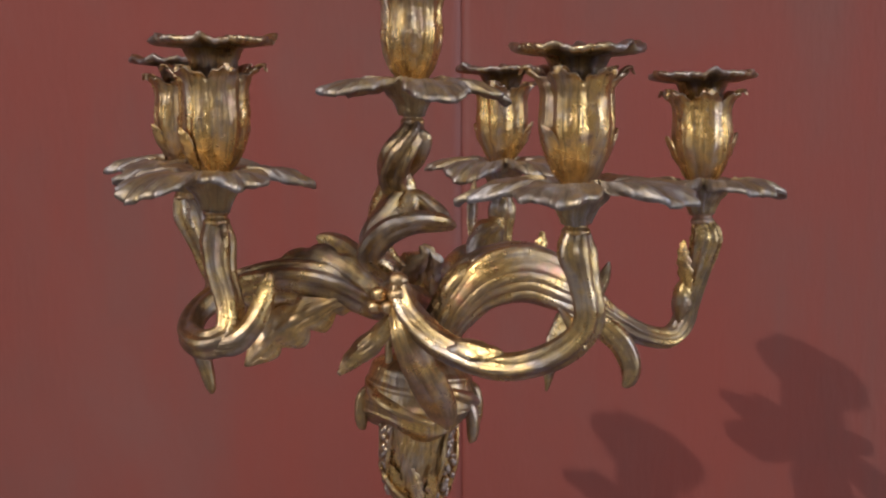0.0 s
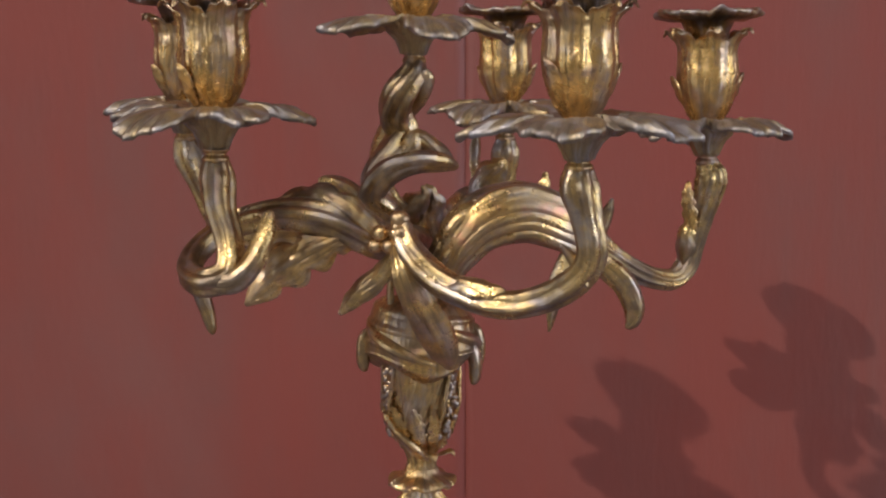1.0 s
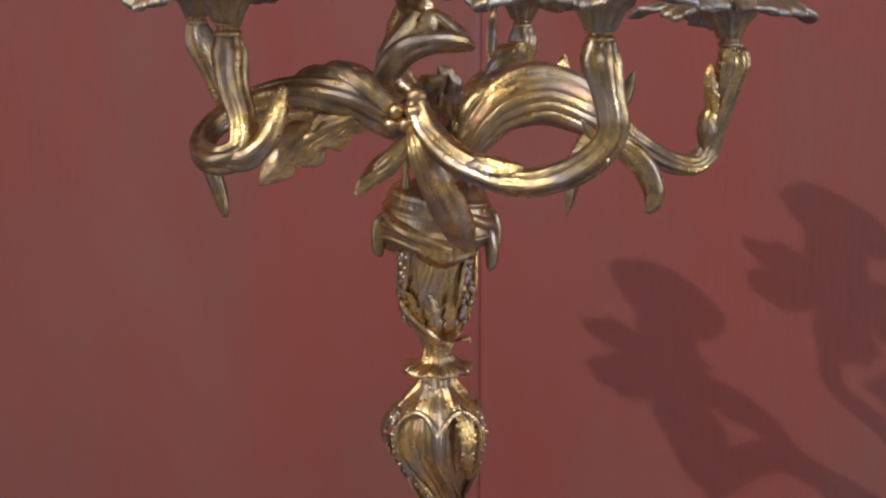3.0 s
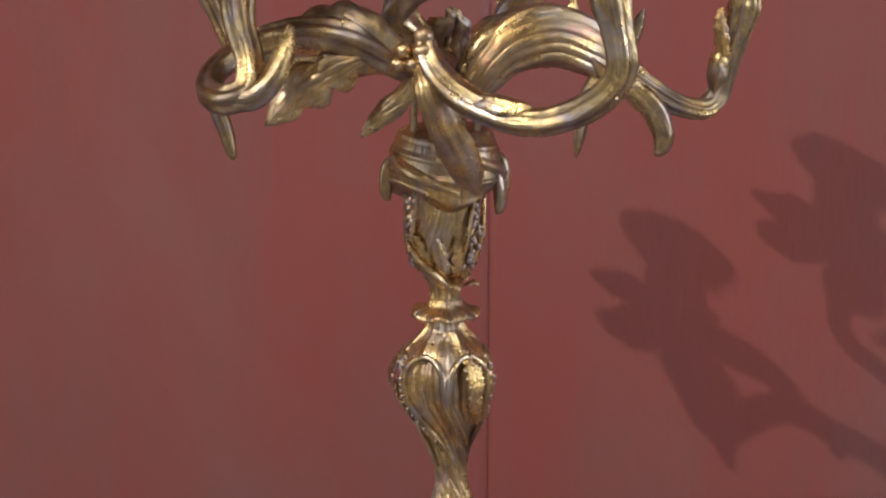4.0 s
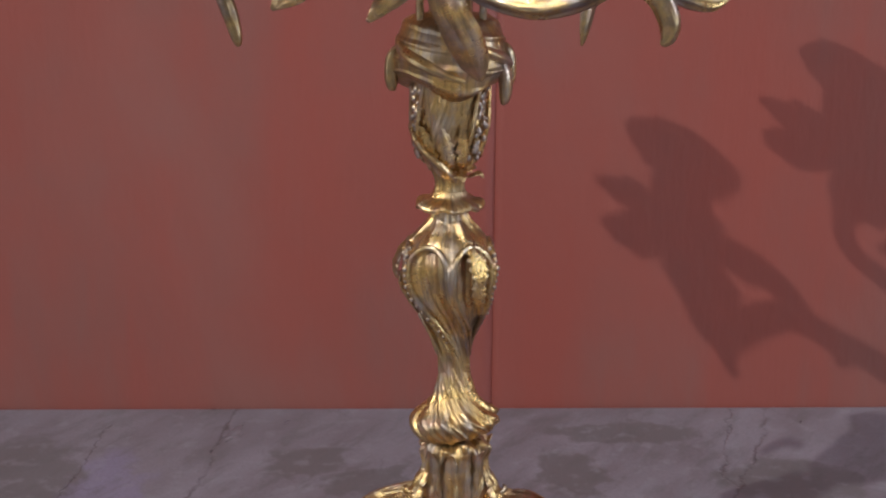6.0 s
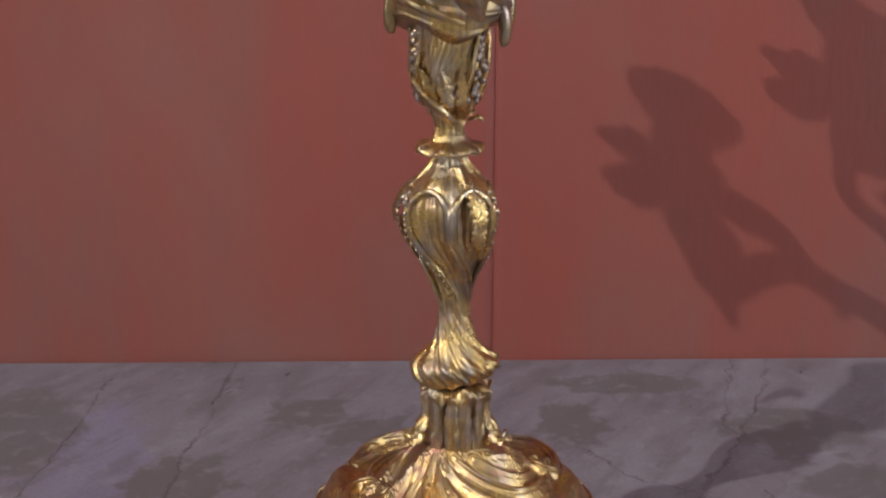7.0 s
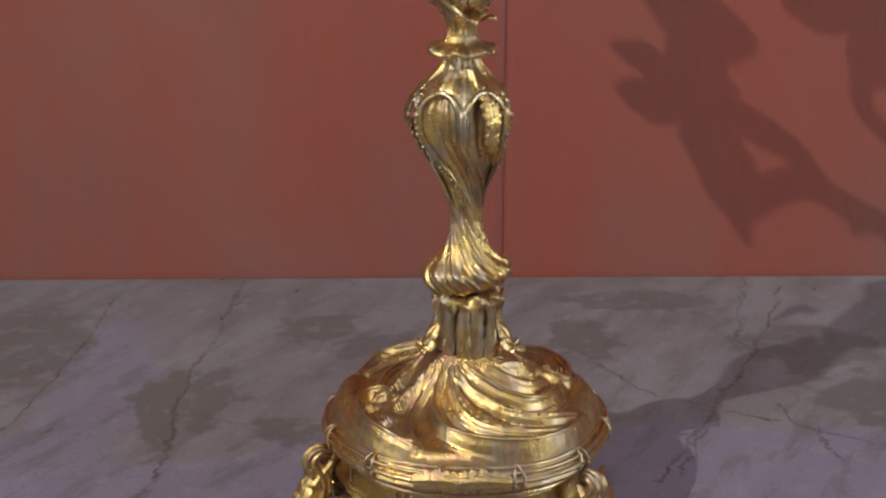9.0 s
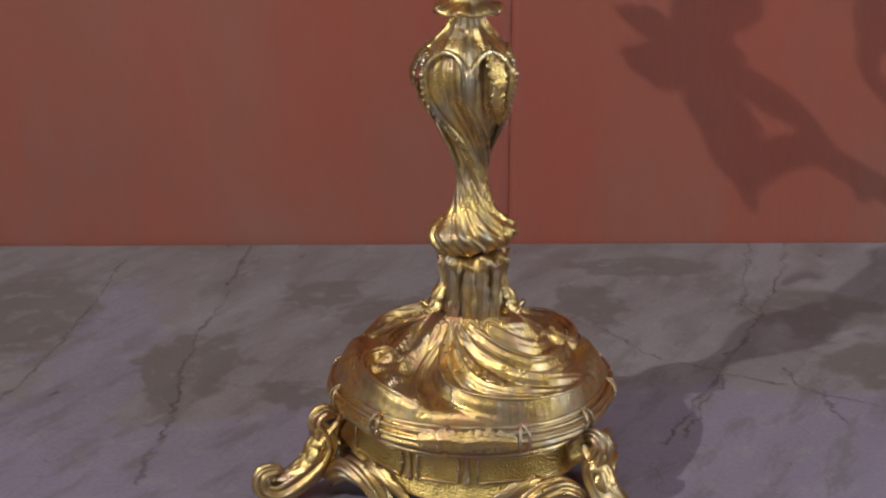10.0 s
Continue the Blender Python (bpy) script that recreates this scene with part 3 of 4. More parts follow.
def foot(angle):
    c, s = math.cos(radians(angle)), math.sin(radians(angle))
    def at(r, z, side=0.0):
        return (r * c - side * s, r * s + side * c, z)
    bits = []
    spine = [(*at(0.083, 0.0515), 0.0028), (*at(0.0910, 0.0555), 0.0040), (*at(0.0960, 0.0500), 0.0046), (*at(0.0920, 0.0415), 0.0056), (*at(0.0910, 0.032), 0.0064), (*at(0.098, 0.022), 0.0074),
             (*at(0.110, 0.013), 0.0074), (*at(0.121, 0.0085), 0.0066), (*at(0.1290, 0.0120), 0.0054), (*at(0.1285, 0.0205), 0.0046), (*at(0.1210, 0.0220), 0.0036), (*at(0.1190, 0.0165), 0.002)]
    main = made("foot", sweep(spine, 7, 0.42, 0.3, 110, 48, 1.15, (-s, c, 0)), GOLD_BASE, stand, "scrolled gilt foot with acanthus leaves")
    for side in (-1, 1):
        run = []
        for arc, r, z, rad in ((0.004, 0.090, 0.012, 0.004), (0.012, 0.089, 0.022, 0.0055), (0.022, 0.086, 0.0290, 0.0062), (0.034, 0.083, 0.0265, 0.006), (0.043, 0.081, 0.0175, 0.0054), (0.046, 0.081, 0.0090, 0.005), (0.041, 0.082, 0.0060, 0.0042), (0.035, 0.083, 0.0085, 0.0034), (0.035, 0.0835, 0.0135, 0.0022)):
            t2 = radians(angle) + side * arc / 0.080
            run.append((r * math.cos(t2), r * math.sin(t2), z, rad))
        made("foot_scroll", sweep(run, 7, 0.42, 0.4, 80, 40, 1.0, (c, s, 0)), GOLD_BASE, stand)
        run = []
        for arc, z, rad in ((0.020, 0.024, 0.003), (0.032, 0.033, 0.0052), (0.046, 0.031, 0.0052), (0.058, 0.0245, 0.0036), (0.066, 0.021, 0.001)):
            t2 = radians(angle) + side * arc / 0.080
            run.append((0.0835 * math.cos(t2), 0.0835 * math.sin(t2), z, rad))
        made("fringe_leaf", leaf(run, 5, 0.35, 0.4, 0.0022, (c, s, 0.3), 44, 15, 0.12), GOLD_BASE, stand)
    made("knee_leaf", leaf([(*at(0.0945, 0.0525), 0.003), (*at(0.0990, 0.0465), 0.0056), (*at(0.0985, 0.039), 0.0062), (*at(0.1010, 0.033), 0.004), (*at(0.1070, 0.030), 0.001)], 5, 0.35, 0.4, 0.002, (c, s, 0.3), 44, 17, 0.12), GOLD_BASE, stand)
    made("foot_leaf", leaf([(*at(0.085, 0.05), 0.004), (*at(0.0985, 0.040), 0.009), (*at(0.106, 0.027), 0.009), (*at(0.119, 0.0195), 0.006), (*at(0.128, 0.0205), 0.002)], 6, 0.4, 0.5, 0.002, (c, s, 0.8), 50, 17, 0.1), GOLD_BASE, stand)


for a in FEET:
    foot(a)

BEND[0] = True
# lower cup between base and stem
def cup_shape(th, u, r, z):
    fold = 0.075 * np.cos(9 * th + 3 * u + 1.3 * np.sin(8 * u)) + 0.045 * np.cos(23 * th - 5 * u + 1.5 * np.sin(11 * u + 2 * th))
    flare = np.exp(-((z - 0.117) / 0.006) ** 2)
    return r * (1 + fold + 0.16 * flare * np.maximum(0, np.cos(2 * (th + 0.1)))), z + 0.0016 * np.cos(5 * th) * (u > 0.85)


made("lower_cup", lathe([(0.100, 0.0205), (0.104, 0.0195), (0.110, 0.0192), (0.117, 0.0195), (0.124, 0.0185), (0.132, 0.0182), (0.139, 0.0194), (0.143, 0.0178), (0.146, 0.0125)], cup_shape, 60, 150), GOLD, stand, "cup of upright gilt folds")
for a, lean in ((196, 1), (345, -1), (80, 1)):
    c, s = math.cos(radians(a)), math.sin(radians(a))
    made("curled_leaf", leaf([(0.018 * c, 0.018 * s, 0.128, 0.003), (0.0225 * c, 0.0225 * s, 0.122, 0.0075), (0.0262 * c, 0.0262 * s, 0.114, 0.0085), (0.0300 * c, 0.0300 * s, 0.1135, 0.0065), (0.0310 * c, 0.0310 * s, 0.1165, 0.002)], 5, 0.3, 0.4, 0.0022, (c, s, 0.5), 36, 15, 0.12), GOLD, stand)


for a in (232, 262, 285, 312, 20, 140):
    c, s = math.cos(radians(a)), math.sin(radians(a))
    made("cup_leaf", leaf([(0.0205 * c, 0.0205 * s, 0.103, 0.003), (0.0200 * c, 0.0200 * s, 0.113, 0.0046), (0.0205 * c, 0.0205 * s, 0.126, 0.0044), (0.0212 * c, 0.0212 * s, 0.137, 0.0034), (0.0238 * c, 0.0238 * s, 0.1425, 0.001)], 5, 0.3, 0.35, 0.0016, (c, s, 0), 40, 15, 0.12), GOLD, stand)


def calyx_shape(th, u, r, z):
    spin = th + 1.3 * (z - 0.146) / 0.035
    k = np.clip((0.172 - z) / 0.02, 0, 1)
    return r * (1 + 0.10 * np.abs(np.cos(4.5 * spin)) - 0.05 + 0.03 * np.cos(22 * spin) + 0.10 * k * np.cos(2 * th + 0.3)), z + 0.004 * k * np.cos(th + 0.2) * (1 - u) + 0.0024 * k * np.abs(np.cos(4.5 * spin)) - 0.001


made("flared_calyx", lathe([(0.1465, 0.012), (0.1455, 0.0165), (0.149, 0.0205), (0.155, 0.0232), (0.1595, 0.0222), (0.165, 0.0168), (0.172, 0.0125), (0.180, 0.0098), (0.190, 0.0074)], calyx_shape, 60, 180), GOLD, stand, "flared calyx of twisted gilt flutes")


def stem_spin(z):
    """Turn of the flutes with height: strong at the waist, none at the shoulder."""
    return -1.75 * np.clip((0.238 - z) / 0.058, 0, 1.2) ** 1.35


def baluster_shape(th, u, r, z):
    spin = th + stem_spin(z)
    width = 0.45 * np.sqrt(1 - (1 - np.clip((0.2640 - z) / 0.012, 0.0, 1.0)) ** 2) + 0.01
    out = 0
    fade = np.clip((z - 0.175) / 0.03, 0.2, 1)
    for q in range(6):
        d = np.angle(np.exp(1j * (spin - radians(240 + 60 * q)))) / width
        hollow = np.clip(1 - d ** 2, 0, 1)
        out = out + fade * (0.06 * np.exp(-((np.abs(d) - 1.06) / 0.16) ** 2) - 0.19 * hollow + 0.018 * np.cos(11 * d) * hollow) * (z < 0.2642)
    low = np.clip((0.208 - z) / 0.02, 0, 1)
    neck = np.clip((z - 0.2645) / 0.007, 0, 1)
    return r * (1 + out + low * 0.05 * np.cos(9 * spin) + neck * (0.10 * np.cos(6 * th + 40 * (z - 0.27)) + 0.03 * np.cos(17 * th))), z


made("baluster", lathe([(0.178, 0.0096), (0.186, 0.0089), (0.194, 0.0092), (0.202, 0.0104), (0.211, 0.0127), (0.221, 0.0178), (0.231, 0.0228), (0.241, 0.0262), (0.250, 0.0275), (0.258, 0.0255), (0.2655, 0.0205), (0.272, 0.0142), (0.278, 0.0098), (0.285, 0.0080)], baluster_shape, 180, 320), GOLD, stand, "swirling baluster knop with hollowed heart-shaped panels")
BERRY = smooth_mesh("berry", *ball((0, 0, 0), 0.0017, 1.2, 9))
# raised rims, leaf sprays and bead rows of the baluster
prof_z = [0.178, 0.186, 0.194, 0.202, 0.211, 0.221, 0.231, 0.241, 0.250, 0.258, 0.2655, 0.272, 0.278, 0.285]
prof_r = [0.0096, 0.0089, 0.0092, 0.0104, 0.0127, 0.0178, 0.0228, 0.0262, 0.0275, 0.0255, 0.0205, 0.0142, 0.0098, 0.0080]


def on_stem(theta, z, lift):
    r = float(np.interp(z, prof_z, prof_r)) + lift
    a = theta - float(stem_spin(z))
    return (r * math.cos(a), r * math.sin(a), z)


for q in range(6):
    mid = radians(240 + 60 * q)
    rim = []
    for side in (-1, 1):
        for z in ((0.196, 0.206, 0.217, 0.228, 0.238, 0.247, 0.254, 0.2580, 0.2608, 0.2630) if side < 0 else (0.2640, 0.2630, 0.2608, 0.2580, 0.254, 0.247, 0.238, 0.228, 0.217, 0.206, 0.196)):
            w = 0.45 * math.sqrt(1 - (1 - min(1, max(0, (0.2640 - z) / 0.012))) ** 2) * (0.75 + 0.25 * min(1, max(0, (z - 0.2) / 0.03)))
            rim.append((*on_stem(mid + side * w, z, 0.0006), 0.0017 if z > 0.21 else 0.0010))
    made("panel_rim", sweep(rim, 2, 0.06, 0, 110, 14), GOLD_ARMS, stand)
for q in range(3):
    mid = radians(240 + 120 * q)
    spray = mid + radians(64)
    made("leaf_spray", leaf([(*on_stem(spray, 0.268, 0.001), 0.003), (*on_stem(spray, 0.260, 0.0028), 0.006), (*on_stem(spray, 0.250, 0.0034), 0.0062), (*on_stem(spray, 0.242, 0.004), 0.002)], 6, 0.45, 0.3, 0.002, (math.cos(spray), math.sin(spray), 0.2), 40, 17, 0.15), GOLD, stand)
    made("leaf_spray", leaf([(*on_stem(spray, 0.246, 0.001), 0.002), (*on_stem(spray, 0.240, 0.0026), 0.0042), (*on_stem(spray, 0.232, 0.0024), 0.004), (*on_stem(spray, 0.222, 0.002), 0.001)], 5, 0.4, 0.4, 0.0018, (math.cos(spray - 0.4), math.sin(spray - 0.4), 0.2), 36, 15, 0.15), GOLD, stand)
    for u in np.linspace(0, 1, 16):
        one = part("bead", BERRY, GOLD, stand)
        x, y, z = on_stem(mid - radians(30) + 0.05 * math.sin(9 * u), 0.262 - 0.055 * u, 0.0026)
        one.location, one.scale = (x - 0.0042 * min(1, max(0, (z - 0.17) / 0.08)), y, z), [(0.80 + 0.2 * math.sin(37 * u)) * (1 - 0.5 * u)] * 3


def collar_shape(th, u, r, z):
    k = np.clip((r - 0.010) / 0.008, 0, 1)
    return r * (1 + k * (0.10 * np.abs(np.cos(3.5 * th)) - 0.05)), z - 0.0022 * k * np.abs(np.sin(3.5 * th)) + 0.0003 * k * np.cos(40 * th)


made("collar", lathe([(0.2828, 0.0085), (0.2835, 0.0135), (0.2842, 0.0180), (0.2860, 0.0188), (0.2878, 0.0165), (0.2892, 0.011), (0.293, 0.0088)], collar_shape, 40, 160), GOLD, stand, "leafy gilt collar ring")


def neck_shape(th, u, r, z):
    return r * (1 + 0.05 * np.cos(14 * th + 2 * u)), z


made("neck", lathe([(0.291, 0.0086), (0.297, 0.0080), (0.303, 0.0098), (0.307, 0.0125)], neck_shape, 24, 112), GOLD, stand)


def vessel_shape(th, u, r, z):
    spin = th + 0.9 * (0.352 - z) / 0.05
    return r * (1 - 0.06 + 0.07 * np.abs(np.cos(2.5 * spin)) + 0.014 * np.cos(36 * spin)), z


made("vessel", lathe([(0.303, 0.0088), (0.309, 0.0135), (0.316, 0.0172), (0.325, 0.0190), (0.335, 0.0198), (0.345, 0.0204), (0.354, 0.0212), (0.360, 0.0205)], vessel_shape, 60, 180), GOLD, stand, "vase-shaped gilt section with chased leaves")
for i, a in enumerate((205, 335, 85)):
    th = radians(a)
    rng = random.Random(i + 5)
    for k in range(26):
        z = 0.312 + 0.039 * (k + rng.uniform(0, 1)) / 26
        b = th + rng.uniform(-0.24, 0.24) - 0.45 * (0.352 - z) / 0.05
        r = 0.0207 - max(0, 0.322 - z) * 0.35
        one = part("berry", BERRY, GOLD, stand)
        one.location = (r * math.cos(b) - 0.0042, r * math.sin(b), z)
        one.scale = [rng.uniform(0.7, 1.25)] * 3
    for off in (-0.34, 0.34):
        strip = []
        for z in (0.353, 0.342, 0.330, 0.319, 0.311, 0.304):
            b = th + off - 0.45 * (0.352 - z) / 0.05
            r = 0.0214 - max(0, 0.325 - z) * 0.5
            strip.append((r * math.cos(b), r * math.sin(b), z, 0.0012))
        made("leaf_edge", sweep(strip, 3, 0.2, 1, 44, 12), GOLD, stand)
for a in (270, 300, 235, 20, 120, 60, 170):
    th = radians(a)
    run = []
    for z, r, w in ((0.307, 0.0145, 0.003), (0.312, 0.0178, 0.005), (0.320, 0.0200, 0.005), (0.327, 0.0212, 0.003), (0.331, 0.0228, 0.001)):
        b = th - 0.3 * (z - 0.307) / 0.03
        run.append((r * math.cos(b), r * math.sin(b), z, w))
    made("vessel_leaf", leaf(run, 5, 0.35, 0.35, 0.0014, (math.cos(th), math.sin(th), 0), 36, 15, 0.10), GOLD, stand)
for a in (290, 335, 45, 110):
    th = radians(a)
    made("curled_leaf", leaf([(0.0105 * math.cos(th), 0.0105 * math.sin(th), 0.301, 0.003), (0.0165 * math.cos(th), 0.0165 * math.sin(th), 0.304, 0.0045), (0.0195 * math.cos(th), 0.0195 * math.sin(th), 0.3035, 0.003), (0.0205 * math.cos(th), 0.0205 * math.sin(th), 0.301, 0.001)], 4, 0.3, 0.3, 0.0014, (0, 0, 1), 26, 13, 0.1), GOLD, stand)


for k in range(4):
    strand = []
    for u in np.linspace(0, 1, 8):
        b = radians(188 + 12 * k) + radians(62) * u
        z = 0.331 - 0.004 * k - (0.029 - 0.003 * k) * u
        strand.append(((0.0222 - 0.0105 * u ** 1.5) * math.cos(b), (0.0222 - 0.0105 * u ** 1.5) * math.sin(b), z, 0.0019 * (0.45 + 0.8 * math.sin(math.pi * (0.1 + 0.8 * u)))))
    made("winding_leaf", sweep(strand, 3, 0.2, 0.3, 44, 14), GOLD, stand)


def cap_shape(th, u, r, z):
    low = np.clip((0.364 - z) / 0.010, 0, 1)
    wind = 2 * np.pi * (z - 0.350) / 0.0092 + 3 * np.sin(th + 0.6) + 1.0 * th
    wave = 0.045 * np.abs(np.cos(0.5 * wind)) + 0.012 * np.cos(2.0 * wind)
    return r * (1 + wave - 0.02 + 0.06 * np.cos(2 * th + 0.5) * low), z + 0.0036 * low * np.cos(3 * th + 1.2) + 0.0015 * np.cos(2 * th)


made("turban_cap", lathe([(0.350, 0.0195), (0.3505, 0.0235), (0.354, 0.0285), (0.361, 0.0312), (0.368, 0.0308), (0.375, 0.0290), (0.381, 0.0272), (0.386, 0.0238), (0.3885, 0.0190), (0.3895, 0.011)], cap_shape, 110, 180), GOLD, stand, "turban-like gilt cap of winding folds")
for k in range(3):
    fold = []
    for u in np.linspace(0, 1, 9):
        b = radians(175 + 100 * k) + 1.9 * u
        z = 0.3790 - 0.022 * u
        r = 0.0275 + 0.0045 * math.sin(math.pi * 0.5 * u)
        fold.append((r * math.cos(b), r * math.sin(b), z, 0.0032 * (0.3 + math.sin(math.pi * u) * 0.8)))
    made("cap_fold", sweep(fold, 3, 0.2, 0.5, 50, 16), GOLD, stand)
for a, z0 in ((187, 0.372), (352, 0.374), (335, 0.366), (80, 0.37)):
    c, s = math.cos(radians(a)), math.sin(radians(a))
    made("cap_lug", sweep([(0.0275 * c, 0.0275 * s, z0, 0.0025), (0.0310 * c, 0.0310 * s, z0 - 0.004, 0.0036), (0.0325 * c, 0.0325 * s, z0 - 0.012, 0.0036), (0.0320 * c, 0.0320 * s, z0 - 0.020, 0.0030), (0.0305 * c, 0.0305 * s, z0 - 0.0235, 0.001)], 3, 0.2, 0.3, 36, 18), GOLD, stand)
made("core_rod", lathe([(0.385, 0.0125), (0.392, 0.0115), (0.404, 0.012), (0.420, 0.015), (0.437, 0.014), (0.447, 0.008)], neck_shape, 30, 84), GOLD_ARMS, stand)
for a in (215, 250, 325):
    c, s = math.cos(radians(a)), math.sin(radians(a))
    made("core_strut", sweep([(0.0205 * c, 0.0205 * s, 0.385, 0.0022), (0.0205 * c, 0.0205 * s, 0.398, 0.002), (0.0195 * c, 0.0195 * s, 0.415, 0.0024)], 2, 0.05, 0, 14, 12), GOLD_ARMS, stand)


BEND[0] = False
# ---- candle fittings: drip pan, socket and bobeche, built once about the neck ----
def pan_piece(seed):
    rng = random.Random(seed)
    ph = rng.uniform(0, 6.28)
    tips = [ph + 2 * math.pi * k / 5 + rng.uniform(-0.14, 0.14) for k in range(5)]
    size = [rng.uniform(0.9, 1.06) for _ in tips]
    droop = [rng.uniform(0.003, 0.013) for _ in tips]
    def lobe(th):
        near = [np.abs(np.angle(np.exp(1j * (th - a)))) for a in tips]
        rad = np.zeros_like(th) + 0.38
        low = np.zeros_like(th)
        for d, s, g in zip(near, size, droop):
            k = np.clip(1 - (d / 0.57) ** 2.4, 0, 1)
            rad = np.maximum(rad, 0.38 + (s - 0.38) * k ** 0.5)
            low = low + g * np.clip(1 - d / 0.7, 0, 1)
        saw = np.abs(np.sin(9 * th + ph + 0.7 * np.sin(4 * th))) ** 0.6 - 0.6
        return rad * (1 + 0.09 * saw + 0.03 * np.cos(37 * th + 2 * np.sin(3 * th)) + 0.02 * np.cos(7 * th + ph)), low
    th = np.linspace(0, 2 * np.pi, 240, endpoint=False)
    rad, low = lobe(th)
    rows = []
    for r, z in ((0.0050, 0.0), (0.0068, 0.0008), (0.0080, 0.004), (0.0100, 0.0085), (0.0140, 0.0120)):
        rows.append((r * (1 + 0.06 * np.cos(9 * th)), z + 0 * th))
    for side in (0, 1):
        for q in (np.linspace(0.02, 1, 14) if side == 0 else np.linspace(1, 0.0, 14)):
            r = 0.0150 + (0.0515 * rad - 0.0150) * q
            z = 0.0150 + 0.0045 * np.sin(np.pi * min(1, q * 0.8)) - low * q ** 2.2 + (0.0009 * np.cos(7 * th + 5 * q) + 0.0006 * np.cos(18 * th + 2 * ph)) * q ** 1.5 + side * 0.0030 * (1 - 0.35 * q)
            z = z + 0.0004 * np.abs(np.sin(20 * th)) * q * (1 if side else -1)
            rows.append((r, z))
    rows.append((0.006 + 0 * th, 0.0168 + 0 * th))
    grid = np.array([np.stack([r * np.cos(th), r * np.sin(th), z], -1) for r, z in rows])
    return skin(grid)


def socket_piece(seed):
    rng = random.Random(seed + 50)
    ph = rng.uniform(0, 6.28)
    th = np.linspace(0, 2 * np.pi, 168, endpoint=False)
    rows = []
    prof = spline([(0.0, 0.0055), (0.003, 0.0078), (0.009, 0.0118), (0.018, 0.0152), (0.028, 0.0166), (0.037, 0.0162), (0.044, 0.0164), (0.049, 0.0185), (0.0525, 0.0225)], 46)
    for i, (z, r) in enumerate(prof):
        u = i / 45
        c = np.cos(3 * (th - ph) + 0.9 * u)
        petal = 0.11 * np.abs(c) ** 0.55 - 0.075
        ribs = (0.018 * np.cos(9 * (th - ph) + 2.6 * u + np.sin(3 * th) + 0.8 * np.sin(5 * u)) + 0.006 * np.cos(23 * th + 3.0 * u + np.sin(2 * th))) * min(1, 3 * u)
        flare = np.clip((u - 0.8) / 0.2, 0, 1)
        tip = np.abs(np.cos(3 * (th - ph) + 0.9))
        rows.append((r * (1 + petal + ribs) * (1 - 0.22 * flare * (1 - tip)), z - 0.0045 * flare * (1 - tip) + 0.0008 * flare * np.cos(21 * th)))
    r, z = rows[-1]
    rows.append((r - 0.0012, z + 0.0006))
    for drop, inner in ((0.004, 0.0150), (0.010, 0.0138), (0.016, 0.0132)):
        rows.append((inner + 0 * th, 0.0500 - drop + 0 * th))
    grid = np.array([np.stack([a * np.cos(th), a * np.sin(th), b], -1) for a, b in rows])
    body = skin(grid)
    extra = []
    for k in range(2):
        a = ph + rng.uniform(0, 1.0) + k * 2.9
        c, s = math.cos(a), math.sin(a)
        z0 = rng.uniform(0.006, 0.014)
        extra.append(leaf([(0.011 * c, 0.011 * s, z0 - 0.003, 0.002), (0.0162 * c, 0.0162 * s, z0 + 0.005, 0.0050), (0.0192 * c, 0.0192 * s, z0 + 0.013, 0.0048), (0.0205 * c, 0.0205 * s, z0 + 0.017, 0.0018)], 3, 0.12, 0.5, 0.0014, (c, s, 0), 26, 13, 0.08))
    for k in range(6):
        a = ph + math.pi / 3 * k - 0.3
        c, s = math.cos(a), math.sin(a)
        extra.append(leaf([(0.0158 * c, 0.0158 * s, 0.040, 0.003), (0.0175 * c, 0.0175 * s, 0.0475, 0.0042), (0.0215 * c, 0.0215 * s, 0.0525, 0.0038), (0.0252 * c, 0.0252 * s, 0.0530, 0.0026), (0.0262 * c, 0.0262 * s, 0.0508, 0.001)], 3, 0.25, 0.3, 0.0013, (c, s, -0.6), 24, 11, 0.06))
    return body, extra


def bobeche_piece(seed):
    rng = random.Random(seed + 90)
    ph = rng.uniform(0, 6.28)
    th = np.linspace(0, 2 * np.pi, 160, endpoint=False)
    edge = 1 + 0.016 * np.cos(5 * th + ph) + 0.014 * np.cos(11 * th + 2 * ph) + 0.008 * np.cos(29 * th + ph)
    lift = 0.0005 * np.cos(5 * th + ph) + 0.0004 * np.cos(11 * th) + 0.0003 * np.cos(17 * th + ph)
    for k in range(5):
        lift = lift + 0.0022 * np.exp(-(np.angle(np.exp(1j * (th - ph - 1.257 * k - rng.uniform(-0.3, 0.3)))) / 0.10) ** 2)
    rows = [(0.0115 + 0 * th, -0.009 + 0 * th), (0.0118 + 0 * th, -0.001 + 0 * th)]
    for q, z in ((0.48, 0.0052), (0.68, 0.0060), (0.86, 0.0068), (0.97, 0.0078), (1.0, 0.0090), (0.98, 0.0102), (0.88, 0.0104), (0.7, 0.0090), (0.5, 0.0082), (0.38, 0.0080), (0.36, 0.001), (0.35, -0.006)):
        k = max(0, (q - 0.5) / 0.5)
        rows.append((0.0305 * q * (1 + (edge - 1) * k), z + lift * k + 0.0003 * np.cos(40 * th) * k))
    grid = np.array([np.stack([a * np.cos(th), a * np.sin(th), b], -1) for a, b in rows])
    return skin(grid)


def worked(name, piece, size=0.0006):
    return smooth_mesh(name, uneven(piece[0], size), piece[1])


